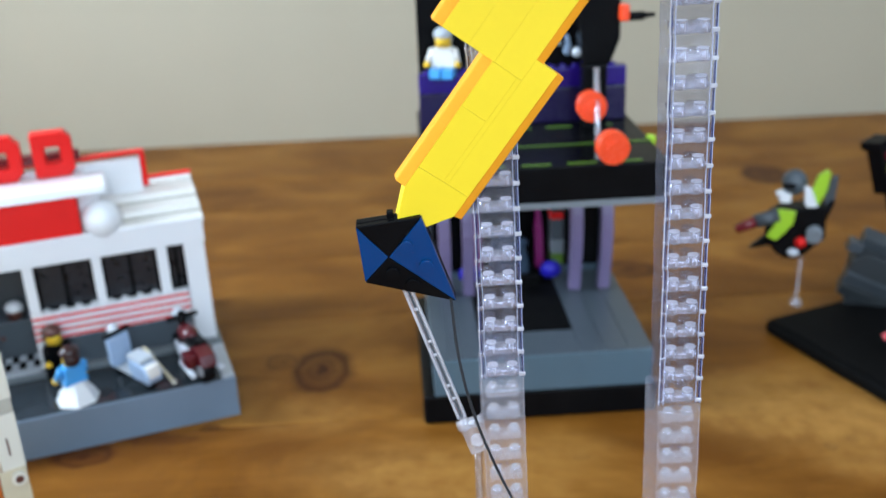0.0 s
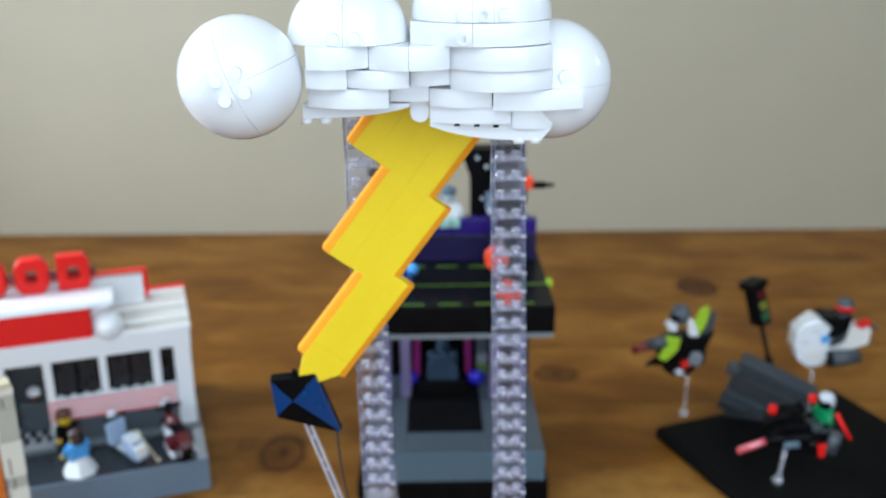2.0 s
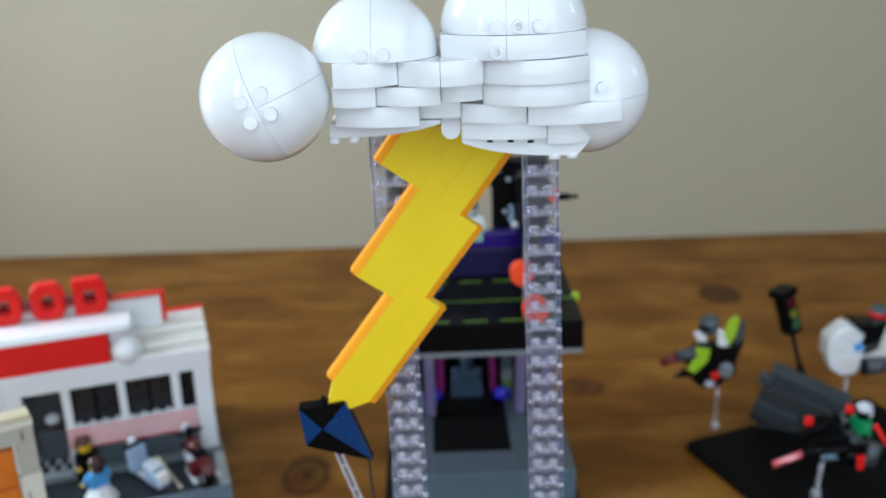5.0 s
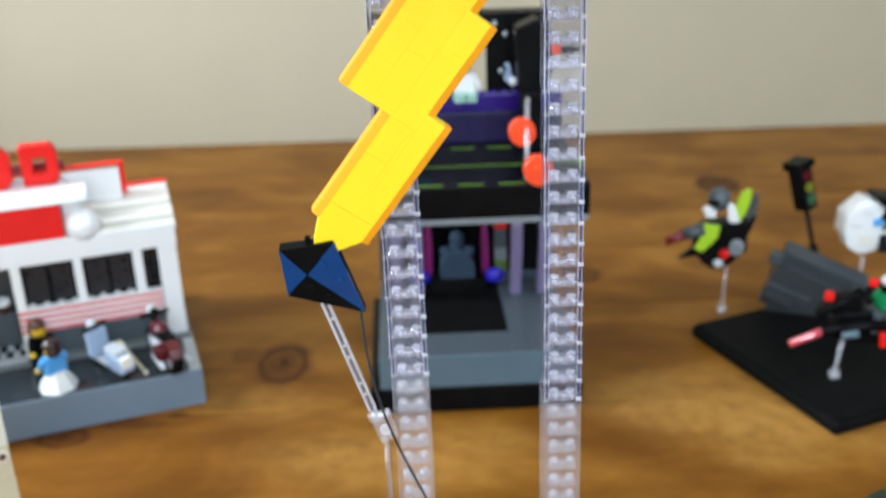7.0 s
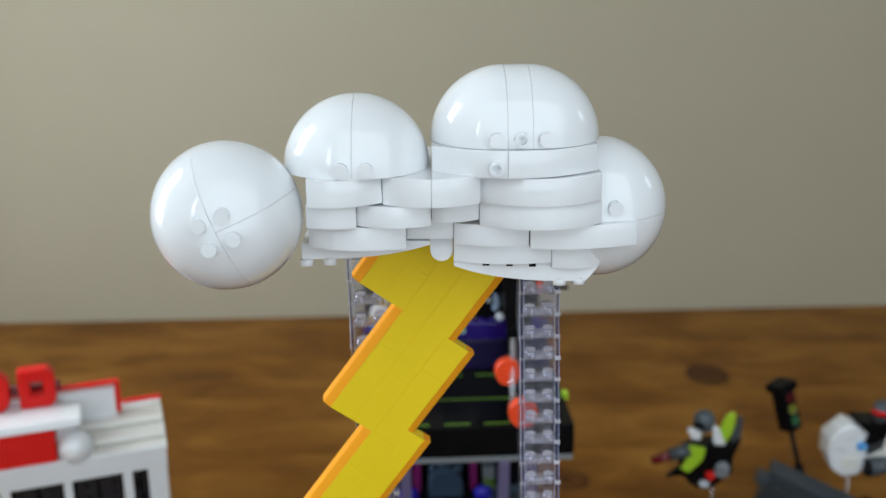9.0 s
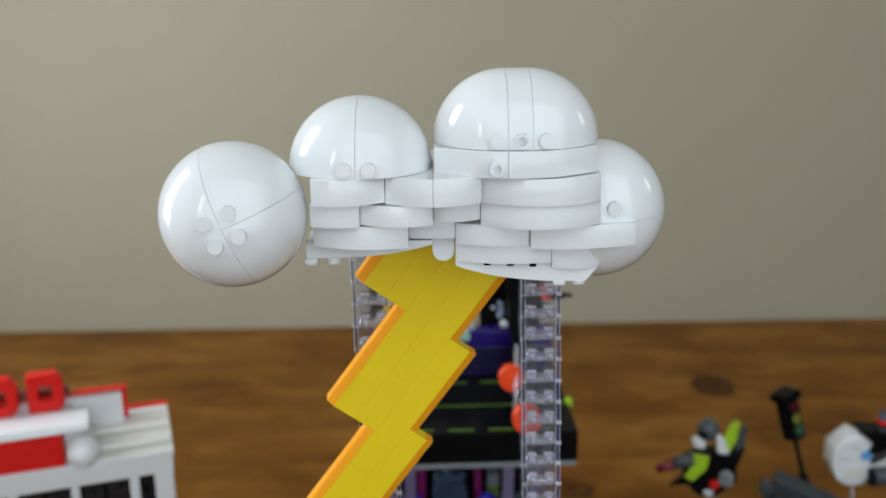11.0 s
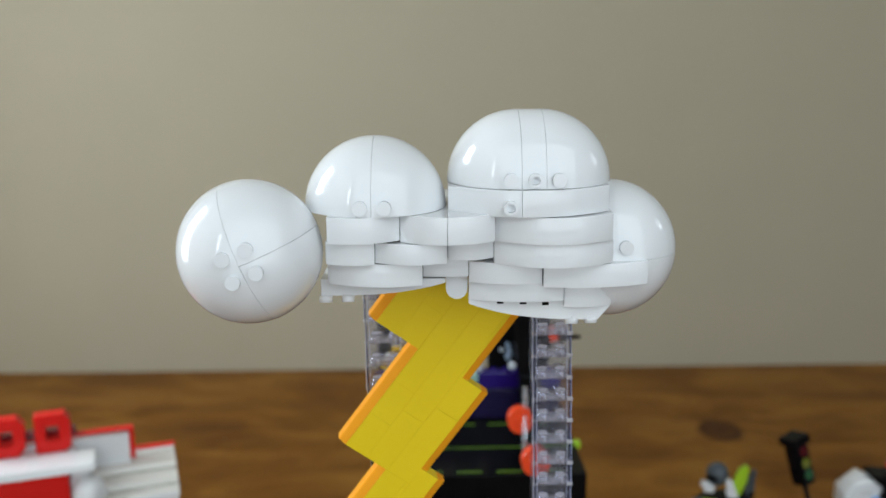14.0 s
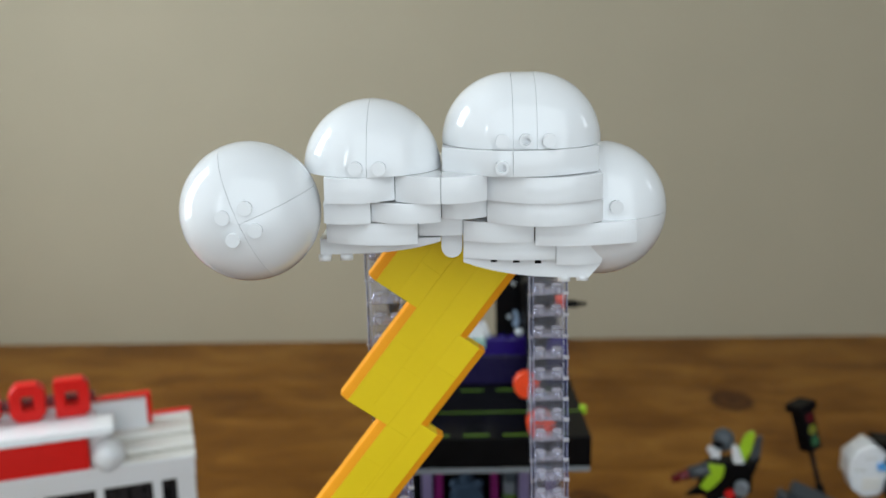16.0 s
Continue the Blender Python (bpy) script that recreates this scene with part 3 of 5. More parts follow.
RR = 0.0255
mr_ = Matrix.Translation(RB) @ Vector((1, 0.0, 0)).to_track_quat("Z", "Y").to_matrix().to_4x4()
dome(RR, 0, mr_)
dome(RR, 0, mr_ @ pose(0, 0, 0, 180))
cloud_stud((0.1026, 0.0098, 0.3698), (0.1, -1, 0))
for x in (0.0113, 0.0193):
    cloud_stud((x, -0.0069, 0.3873), (0, -1, 0.0))
for x, hol in ((0.0614, False), (0.0694, True), (0.0774, False)):
    cloud_stud((x, -0.0036, 0.3957), (0, -1, 0), hol)
cloud_stud((0.0612, -0.0052, 0.3868), (0, -1, 0), True)


def arc_brick(x0, x1, yf, sag, yb, z0, z1, skew=0.0, name="curved_brick", whole=None):
    """A flat brick whose front bows out by sag; skew moves the deepest point sideways."""
    g = 0.00005
    x0, x1 = x0 + g, x1 - g
    n = 24
    pts = []
    for i in range(n + 1):
        t = i / n
        c = 2 * t - 1 - 0.5 * skew
        if whole:
            c = (2 * (x0 + (x1 - x0) * t) - whole[0] - whole[1]) / (whole[1] - whole[0])
        pts.append((x0 + (x1 - x0) * t, yf + sag * c * c))
    pts += [(x1, yb), (x0, yb)]
    bm = prism(pts, z0 + g, z1 - g, 0.00022, axis="z")
    for f in bm.faces:
        f.smooth = True
    for e in bm.edges:
        e.smooth = e.calc_face_angle(3.0) < 0.25
    part(name, bm, WHITE, core)


for x0, x1, yf, sag, yb, z0, z1, sk in (
        (0.0000, 0.0241, -0.0085, 0.004, 0.03, 0.3752, 0.3842, -0.6),
        (-0.0012, 0.0155, -0.0040, 0.002, 0.03, 0.3670, 0.3750, 0.4),
        (0.0155, 0.0401, -0.0050, 0.004, 0.03, 0.3672, 0.3745, 0.2),
        (-0.0014, 0.0316, -0.0008, 0.004, 0.03, 0.3586, 0.3668, 0.5),
        (0.0402, 0.0563, 0.0020, 0.003, 0.03, 0.3672, 0.3744, -0.4),
        (0.0316, 0.0477, 0.0095, 0.001, 0.03, 0.3596, 0.3668, 0.0),
        (0.0563, 0.0970, -0.0055, 0.009, 0.04, 0.3738, 0.3832, 0.0),
        (0.0563, 0.0976, -0.0035, 0.009, 0.04, 0.3654, 0.3736, 0.0),
        (0.0477, 0.0733, 0.0050, 0.003, 0.04, 0.3578, 0.3654, 0.5),
        (0.0735, 0.1106, 0.0040, 0.003, 0.04, 0.3566, 0.3650, -0.6),
        (0.0477, 0.0814, 0.0085, 0.003, 0.04, 0.3504, 0.3578, 0.5),
        (0.0816, 0.0988, 0.0105, 0.002, 0.04, 0.3478, 0.3560, -0.6)):
    arc_brick(x0, x1, yf, sag, yb, z0, z1, sk)
for x0, x1 in ((0.0242, 0.0402), (0.0402, 0.0563)):
    arc_brick(x0, x1, -0.0080, 0.0065, 0.03, 0.3746, 0.3841, 0.0, whole=(0.0242, 0.0563))
# round collar under the larger dome, in two pieces
for x0, x1 in ((0.0405, 0.0650), (0.0650, 0.0958)):
    arc_brick(x0, x1, -0.0060, 0.012, 0.045, 0.3834, 0.3925, 0.0, "collar_brick", (0.0405, 0.0958))


def belly(x0, x1, yf, z0, z1, flip, holes, studs):
    """Bottom slab with its underside bowed, with peg holes and studs below."""
    n = 16
    pts = []
    for i in range(n + 1):
        t = i / n
        c = t if not flip else 1 - t
        pts.append((x0 + (x1 - x0) * t, z0 + (z1 - z0) * 0.75 * c ** 3))
    if flip:                              # the end is cut off at a slant
        pts[-2:] = [(x1 - 0.0040, z0), (x1, z0 + 0.0048)]
    pts += [(x1, z1), (x0, z1)]
    part("belly_slab", prism(pts, yf, yf + 0.035, 0.0003), WHITE, core)
    for hx, hz in holes:
        part("peg_hole", box(hx - 0.0012, hx + 0.0012, yf - 0.00012, yf + 0.002, hz - 0.0006, hz + 0.0006, 0), BLACK, core, "dark peg hole")
    for sx, sy, sz in studs:
        cloud_stud((sx, sy, sz), (0, -0.2, -1))


belly(-0.0046, 0.0395, 0.0100, 0.3530, 0.3590, False, ((0.0123, 0.3577), (0.0205, 0.3583), (0.0280, 0.3587)), ((-0.0030, 0.0114, 0.3528), (0.0050, 0.0114, 0.3530)))
belly(0.0477, 0.0981, 0.0135, 0.3424, 0.3508, True, ((0.0590, 0.3493), (0.0672, 0.3490), (0.0752, 0.3486)), ((0.0850, 0.0156, 0.3430), (0.0918, 0.0156, 0.3432)))
pts = [(0.0396, 0.3600), (0.0474, 0.3600)] + [(0.0435 + 0.0039 * math.cos(a), 0.3540 - 0.0039 * math.sin(a)) for a in [math.pi * i / 10 for i in range(11)]]
part("tongue_tile", prism(pts, 0.0150, 0.0190, 0.0002), WHITE, core)

# lightning: s runs down along the bolt, w across it, d into its depth
BA, BC = Vector((-0.599, -0.0208, -0.8005)), Vector((0.7946, 0.1086, -0.5973))
BN = BC.cross(BA).normalized()
if BN.y < 0:
    BN.negate()
BOLT = Matrix(((BA.x, BC.x, BN.x, 0), (BA.y, BC.y, BN.y, 0.0556), (BA.z, BC.z, BN.z, 0), (0, 0, 0, 1)))


def slab(pts, d0, d1, r=0.0002):
    return prism(pts, d0, d1, r, axis="z")


ST = -0.340                               # hidden upper end inside the cloud
SA, SB_, SC, SRB, SRC = -0.2751, -0.2256, -0.1749, -0.2753, -0.2338
WL = (-0.1893, -0.1690, -0.1491)          # inner line of the left edge, segment by segment
WR = (-0.1471, -0.1372, -0.1286)          # and of the right edge
E_ = 0.0034
inner = [(ST, WL[0]), (SA, WL[0]), (SA, WL[1]), (SB_, WL[1]), (SB_, WL[2]), (SC, WL[2]), (-0.1575, -0.1420), (-0.1590, -0.1400),
         (SC, WR[2]), (SRC, WR[2]), (SRC, WR[1]), (SRB, WR[1]), (SRB, WR[0]), (ST, WR[0])]
bolt = part("lightning_bolt", slab(inner, 0.0032, 0.0070), YELLOW, storm, "bright yellow lightning bolt with orange edges", BOLT)
TG = 0.000009


def tile(s0, s1, w0, w1):
    part("tile", slab([(s0 + TG, w0 + TG), (s1 - TG, w0 + TG), (s1 - TG, w1 - TG), (s0 + TG, w1 - TG)], 0, 0.0032, 0.00012), YELLOW, bolt)


W1, W2, W3 = -0.1791, -0.1588, -0.1484
for s0, s1, w0, w1 in ((ST, SA, WL[0], W1), (ST, -0.2921, W1, WL[1]), (-0.2921, SA, W1, WL[1]),
                       (ST, -0.3080, WL[1], W2), (-0.3080, -0.2590, WL[1], W2), (ST, -0.2507, W2, W3), (ST, -0.2920, W3, WR[0]), (-0.2920, SRB, W3, WR[0]),
                       (SRB, -0.2590, W3, WR[1]), (-0.2590, SB_, W3, WR[1]), (-0.2590, -0.2425, WL[1], W2), (-0.2425, SB_, WL[1], W2), (-0.2507, SB_, W2, W3),
                       (SB_, -0.2081, WL[2], -0.1390), (SB_, -0.1833, -0.1390, WR[1]), (SRC, -0.1833, WR[1], WR[2]), (-0.2081, -0.1833, WL[2], -0.1390)):
    tile(s0, s1, w0, w1)
part("tip_tile", slab([(-0.1832, WL[2] + TG), (SC, WL[2] + TG), (-0.1575, -0.1420), (-0.1590, -0.1400), (SC, WR[2] - TG), (-0.1832, WR[2] - TG)], 0, 0.0032, 0.00012), YELLOW, bolt)


def edge_slope(s0, s1, w_in, side, n):
    """Orange edge bricks: a face that falls away from the front, then an upright rim."""
    step = (s1 - s0) / n
    w_out = w_in + side * E_
    w_in += side * 0.00007
    for i in range(n):
        a, b = s0 + i * step + TG, s0 + (i + 1) * step - TG
        bm = bmesh.new()
        prof = [(w_in, 0.00005), (w_in, 0.0070), (w_out, 0.0070), (w_out, 0.0019), (w_out - side * 0.0004, 0.0015)]
        va = [bm.verts.new((a, w, d)) for w, d in prof]
        vb = [bm.verts.new((b, w, d)) for w, d in prof]
        bm.faces.new(va)
        bm.faces.new(vb)
        for k in range(5):
            bm.faces.new((va[k], va[(k + 1) % 5], vb[(k + 1) % 5], vb[k]))
        part("edge_slope", bm, ORANGE, bolt)


edge_slope(ST, SA, WL[0], -1, 3)
edge_slope(SA, SB_, WL[1], -1, 2)
edge_slope(SB_, SC, WL[2], -1, 2)
edge_slope(ST, SRB, WR[0], 1, 3)
edge_slope(SRB, SRC, WR[1], 1, 2)
edge_slope(SRC, SC, WR[2], 1, 3)

# the kite
KL, KT, KR, KB, KC = (-0.0311, 0.2160), (-0.0086, 0.2188), (0.0024, 0.1842), (-0.0294, 0.1937), (-0.0206, 0.2036)
KITE = Matrix.Translation((0, 0.0442, 0.21)) @ pose(0, 0, 0, 8) @ Matrix.Translation((0, 0, -0.21))
kite = part("kite", prism([KL, KT, KR, KB], 0.0012, 0.0046, 0.0004), BLACK, storm, "dark blue and black kite of four triangles", KITE)
for name, tri_pts, mt in (("kite_panel", (KL, KT, KC), BLACK), ("kite_panel", (KT, KR, KC), BLUE), ("kite_panel", (KR, KB, KC), BLACK), ("kite_panel", (KB, KL, KC), BLUE)):
    cx, cz = sum(p[0] for p in tri_pts) / 3, sum(p[1] for p in tri_pts) / 3
    part(name, prism([(cx + (x - cx) * 0.985, cz + (z - cz) * 0.985) for x, z in tri_pts], -0.0014, 0.0012, 0.0004), mt, kite)
for x, z, mt in ((-0.0142, 0.2078, BLUE), (-0.0078, 0.2000, BLUE), (-0.0195, 0.1975, BLACK), (-0.0128, 0.1926, BLACK)):
    part("stud", stud_mesh(bmesh.new(), x, -0.0014, z, (0, -1, 0)), mt, kite)
part("tail_clip", box(-0.0205, -0.0180, 0.001, 0.004, 0.2175, 0.2198, 0.0006), BLACK, kite)

bar_dir = Vector((0.0036 + 0.0142, 0, 0.1325 - 0.1870)).normalized()
bar_m = Matrix.Translation((-0.0142, 0.0490, 0.1870)) @ bar_dir.to_track_quat("Z", "Y").to_matrix().to_4x4()
rod_ob = part("kite_rod", moved(box(-0.0012, 0.0012, -0.0011, 0.0011, -0.004, 0.0545, 0.0003), bar_m), CLEAR_MID, storm, "clear plastic bar")
for sy in (-1, 1):
    # pale and dark strips paint in the clear bar's bright and dark streaks
    part("bar_edge", moved(box(-0.0014, 0.0014, sy * 0.0014 - 0.0003, sy * 0.0014 + 0.0003, -0.004, 0.0545, 0.0001), bar_m), CLEAR_TOP, rod_ob)
part("bar_streak", moved(box(-0.0014, -0.0012, -0.0002, 0.0006, -0.004, 0.0540, 0), bar_m), GREY_D, rod_ob)
for k in range(5):
    part("bar_pip", moved(ball((-0.0013, 0.0002, 0.006 + 0.0098 * k + 0.004 * (k % 2)), 0.0008, seg=8), bar_m), CLEAR_TOP, rod_ob)
HINGE = pose(0.0074, 0.0470, 0.1288, 0, -18)
hinge = part("hinge_block", moved(box(-0.0040, 0.0040, -0.003, 0.004, -0.0070, 0.0050, 0.0008), HINGE), CLEAR_MID, storm, "clear hinge block")
part("hinge_finger", moved(box(-0.0034, -0.0006, -0.0035, 0.003, 0.0040, 0.0078, 0.0009), HINGE), CLEAR_MID, hinge)
part("hinge_pin", moved(tube((-0.0050, 0, 0.0050), (0.0048, 0, 0.0050), 0.0021), HINGE), CLEAR_MID, hinge)
part("hinge_cup", moved(tube((0.0006, -0.0036, -0.0010), (0.0006, -0.0030, -0.0010), 0.0026), HINGE), CLEAR_TOP, hinge)
part("lower_rod", tube((0.0087, 0.0480, 0.1225), (0.0086, 0.0480, 0.0115), 0.0016, seg=12), CLEAR, storm, "thin clear rod")


def cord(name, pts, r, material, parent, label=""):
    cu = bpy.data.curves.new(name, "CURVE")
    cu.dimensions, cu.bevel_depth, cu.bevel_resolution = "3D", r, 3
    sp = cu.splines.new("BEZIER")
    sp.bezier_points.add(len(pts) - 1)
    for bp, p in zip(sp.bezier_points, pts):
        bp.co, bp.handle_left_type, bp.handle_right_type = p, "AUTO", "AUTO"
    tmp = bpy.data.objects.new(name, cu)
    me = bpy.data.meshes.new_from_object(tmp)
    bpy.data.objects.remove(tmp)
    me.materials.clear()
    me.materials.append(material)
    ob = new(name, me)
    ob.parent = parent
    return tagged(ob, label)


cord("kite_string", [(0.0003, 0.0460, 0.1860), (0.0025, 0.0440, 0.1620), (0.0066, 0.0430, 0.1420), (0.0129, 0.0430, 0.1216), (0.0214, 0.0430, 0.1000), (0.0300, 0.0430, 0.0800), (0.0378, 0.0430, 0.0630), (0.0450, 0.0440, 0.0235)], 0.00055, CORD, storm, "thin black cord")


def figure(name, m, colours, label, category="toy figure", skirt=False, seated=False):
    """A little plastic figure as one mesh. colours: head, torso, legs, hair."""
    bm = bmesh.new()
    leg = 0.010 if not seated else 0.004
    if skirt:
        tube((0, 0, 0), (0, 0, 0.0070), 0.0132, 0.0098, 7, bm, 2, False)
        tube((0, 0, 0.0069), (0, 0, 0.0125), 0.0094, 0.0060, 7, bm, 2, False)
    for sx in (-1, 1):
        if skirt:
            continue
        if seated:
            box(sx * 0.004 - 0.0036, sx * 0.004 + 0.0036, -0.011, 0.003, 0, 0.006, 0.0008, bm, mat=2)
        else:
            box(sx * 0.004 - 0.0037, sx * 0.004 + 0.0037, -0.0036, 0.0036, 0, 0.011, 0.0008, bm, mat=2)
    z = 0.006 if seated else 0.012
    prism([(-0.0077, z), (0.0077, z), (0.0058, z + 0.0125), (-0.0058, z + 0.0125)], -0.0037, 0.0037, 0.0008, bm, mat=1)
    for sx in (-1, 1):
        tube((sx * 0.0070, 0, z + 0.0112), (sx * 0.0096, -0.0035, z + 0.0035), 0.0021, 0.0018, 10, bm, mat=1)
        ball((sx * 0.0098, -0.0052, z + 0.0022), 0.0021, bm, 0, seg=10)
    tube((0, 0, z + 0.0128), (0, 0, z + 0.0212), 0.0049, seg=16, bm=bm, mat=0)
    ball((0, 0.0005, z + 0.0205), 0.0062, bm, 3, (1, 1, 0.72), 16)
    ball((0, 0.003, z + 0.0165), 0.0055, bm, 3, (1, 0.7, 0.9), 14)
    ob = part(name, bm, list(colours), None)
    ob.matrix_world = m
    return tagged(ob, label, category, "toy figures")


# ---- the white diner ----
DINER = pose(-0.1767, 0.2697, 0, 0, 0, 27.0)
diner = thing("diner_model", DINER, "white toy brick diner with red roof trim on a grey base", "toy building")
W = -0.205                                # far end along the front
part("base", box(W, 0, 0, 0.125, 0, 0.0288, 0.0005), STONE, diner, "blue-grey base")
part("road", box(W + 0.001, -0.0085, 0.001, 0.033, 0.0288, 0.0297, 0.0002), ASPHALT, diner, "dark glossy road tiles")
part("kerb", box(W, -0.0005, 0.0331, 0.124, 0.0288, 0.0335, 0.0004), PAVE, diner, "grey pavement")
part("kerb_end", box(-0.0083, -0.0005, 0.0010, 0.0330, 0.0288, 0.0312, 0.0003), GREY_L, diner)
YF = 0.0370                               # facade
for x0, x1 in ((-0.0165, -0.0030), (-0.0340, -0.0272), (-0.0742, -0.0682), (-0.1155, -0.1090)):
    part("pillar", box(x0, x1, YF, YF + 0.0085, 0.0736 if -0.11 < x0 < -0.02 else 0.0335, 0.1080, 0.0004), WHITE, diner)
part("corner_wall", box(-0.0110, -0.0022, YF + 0.0087, 0.105, 0.0335, 0.1215, 0.0004), WHITE, diner)
part("header", box(-0.1560, -0.0022, YF - 0.0006, YF + 0.0086, 0.1080, 0.1255, 0.0006), WHITE, diner)
part("back_wall", box(W + 0.004, -0.0022, 0.1052, 0.113, 0.0335, 0.1120, 0.0004), WHITE, diner)
part("far_wall", box(W + 0.004, W + 0.012, YF, 0.105, 0.0335, 0.1180, 0.0004), WHITE, diner)
part("far_pillar", box(-0.1560, -0.1430, YF, YF + 0.0085, 0.0335, 0.1080, 0.0004), WHITE, diner)
part("far_facade", box(W + 0.0125, -0.1562, YF, YF + 0.0085, 0.0335, 0.1222, 0.0004), WHITE, diner)
part("sill_wall", box(-0.1069, -0.0170, YF + 0.0006, YF + 0.0080, 0.0335, 0.0539, 0.0003), GREY_M, diner)
for k in range(4):
    z = 0.0550 + k * 0.0050
    part("stripe", box(-0.1152, -0.0172, YF - 0.0009, YF - 0.0003, z, z + 0.0016, 0.0001), RED, diner, "thin red stripe")
part("sill", box(-0.1152, -0.0170, YF - 0.0004, YF + 0.0078, 0.0540, 0.0735, 0.0003), WHITE, diner)
for k in range(9):
    part("sill_stud", stud_mesh(bmesh.new(), -0.1055 + 0.0096 * k, YF + 0.0015, 0.0733), WHITE, diner)
for x0, x1 in ((-0.0272, -0.0165), (-0.0682, -0.0340), (-0.1090, -0.0742)):
    w = part("window", box(x0, x1, YF + 0.0045, YF + 0.0058, 0.0735, 0.1080, 0), SMOKE, diner, "dark window")
    for xm in (x0 + 0.0008, (x0 + x1) / 2, x1 - 0.0008):
        part("mullion", box(xm - 0.0009, xm + 0.0009, YF + 0.0028, YF + 0.0044, 0.0736, 0.1078, 0.0002), BLACK, w)
    part("rail", box(x0, x1, YF + 0.0030, YF + 0.0043, 0.0736, 0.0750, 0.0002), BLACK, w)
part("interior", box(W + 0.013, -0.0112, 0.060, 0.0655, 0.0335, 0.1200, 0), GREY_D, diner, "dark inner wall")
part("counter", box(-0.140, -0.03, 0.052, 0.0595, 0.0335, 0.062, 0.0005), GREY_M, diner)
part("doorway_floor", box(-0.1428, -0.1157, YF - 0.003, 0.0595, 0.0336, 0.0352, 0.0002), GREY_L, diner)
for i in range(6):
    for j in range(3):
        if (i + j) % 2:
            part("floor_tile", box(-0.1426 + i * 0.0045, -0.1383 + i * 0.0045, YF + 0.002 + j * 0.0065, YF + 0.0084 + j * 0.0065, 0.0352, 0.0357, 0.0001), BLACK, diner)
# stepped roof
prof = [(YF - 0.0004, 0.1222), (YF + 0.0006, 0.1268), (0.0445, 0.1268), (0.0455, 0.1318), (0.0560, 0.1322), (0.0572, 0.1366), (0.0700, 0.1372), (0.0712, 0.1412), (0.0755, 0.1412), (0.0755, 0.1222)]
part("roof_side", prism(prof, -0.0618, -0.0012, 0.0004, axis="x"), CREAM, diner, "cream stepped roof")
part("roof_trim", box(-0.0295, -0.0006, 0.0713, 0.0752, 0.1413, 0.1430, 0.0003), RED, diner)
for y, z in ((0.0445, 0.1268), (0.0560, 0.1321), (0.0700, 0.1371)):
    part("roof_gap", box(-0.0616, -0.0010, y - 0.0006, y + 0.0006, z + 0.0001, z + 0.0012, 0), TAN_G, diner, "beige joint of the stepped roof")
part("roof_block", prism([(0.0642, 0.1222), (0.0642, 0.1610), (0.0690, 0.1610), (0.0690, 0.1222)], W + 0.006, -0.0335, 0.0005, axis="x"), WHITE, diner)
part("letter_shelf", box(W + 0.006, -0.0700, 0.0557, 0.0641, 0.1222, 0.1544, 0.0004), WHITE, diner)
part("roof_edge", box(W + 0.006, -0.0300, 0.0642, 0.0692, 0.1611, 0.1629, 0.0003), RED, diner)
part("roof_edge_side", box(-0.0334, -0.0298, 0.0638, 0.0690, 0.1373, 0.1610, 0.0003), RED, diner)
part("sign_panel", prism([(YF + 0.0010, 0.1256), (YF + 0.0020, 0.1515), (0.0495, 0.1515), (0.0495, 0.1256)], W + 0.012, -0.0760, 0.0004, axis="x"), RED, diner, "red curved sign panel")
part("sign_cap", prism([(YF + 0.0002, 0.1516), (YF + 0.0012, 0.1578), (0.0556, 0.1584), (0.0556, 0.1516)], W + 0.010, -0.0575, 0.0009, axis="x"), WHITE, diner)
part("corner_curve", ball((-0.0630, YF + 0.0055, 0.1315), 0.0128, sc=(1.0, 0.70, 1.06), seg=28), WHITE, diner, "glossy white rounded corner brick")
part("corner_fill", box(-0.0755, -0.0620, 0.0440, 0.0556, 0.1222, 0.1514, 0.001), WHITE, diner)


def letter(outline, hole, x, name):
    """A block letter 24 mm wide standing on the roof with a real hole through it."""
    bm = bmesh.new()
    n = len(outline)
    f0, f1, h0, h1 = [[bm.verts.new((x + p[0], y, 0.1545 + p[1])) for p in pts] for pts, y in ((outline, 0.056), (outline, 0.0640), (hole, 0.056), (hole, 0.0640))]
    for i in range(n):
        j = (i + 1) % n
        bm.faces.new((f0[i], f0[j], h0[j], h0[i]))
        bm.faces.new((f1[i], h1[i], h1[j], f1[j]))
        bm.faces.new((f0[i], f1[i], f1[j], f0[j]))
        bm.faces.new((h0[i], h0[j], h1[j], h1[i]))
    bmesh.ops.recalc_face_normals(bm, faces=bm.faces)
    bmesh.ops.bevel(bm, geom=bm.edges[:], offset=0.0006, segments=1, affect="EDGES")
    part(name, bm, RED, diner, "red block letter")


O_OUT = [(0.005, 0), (0.0195, 0), (0.0245, 0.006), (0.0245, 0.0245), (0.0195, 0.0305), (0.005, 0.0305), (0, 0.0245), (0, 0.006)]
O_IN = [(0.0085, 0.0095), (0.0160, 0.0095), (0.0165, 0.0105), (0.0165, 0.0200), (0.0160, 0.0210), (0.0085, 0.0210), (0.0080, 0.0200), (0.0080, 0.0105)]
D_OUT = [(0.001, 0), (0.0205, 0), (0.0245, 0.005), (0.0245, 0.0255), (0.0205, 0.0305), (0.001, 0.0305), (0, 0.0295), (0, 0.001)]
D_IN = [(0.0080, 0.0095), (0.0160, 0.0095), (0.0165, 0.0105), (0.0165, 0.0200), (0.0160, 0.0210), (0.0080, 0.0210), (0.0075, 0.0205), (0.0075, 0.0100)]
letter(D_OUT, D_IN, -0.0975, "letter_D")
letter(O_OUT, O_IN, -0.1285, "letter_O")
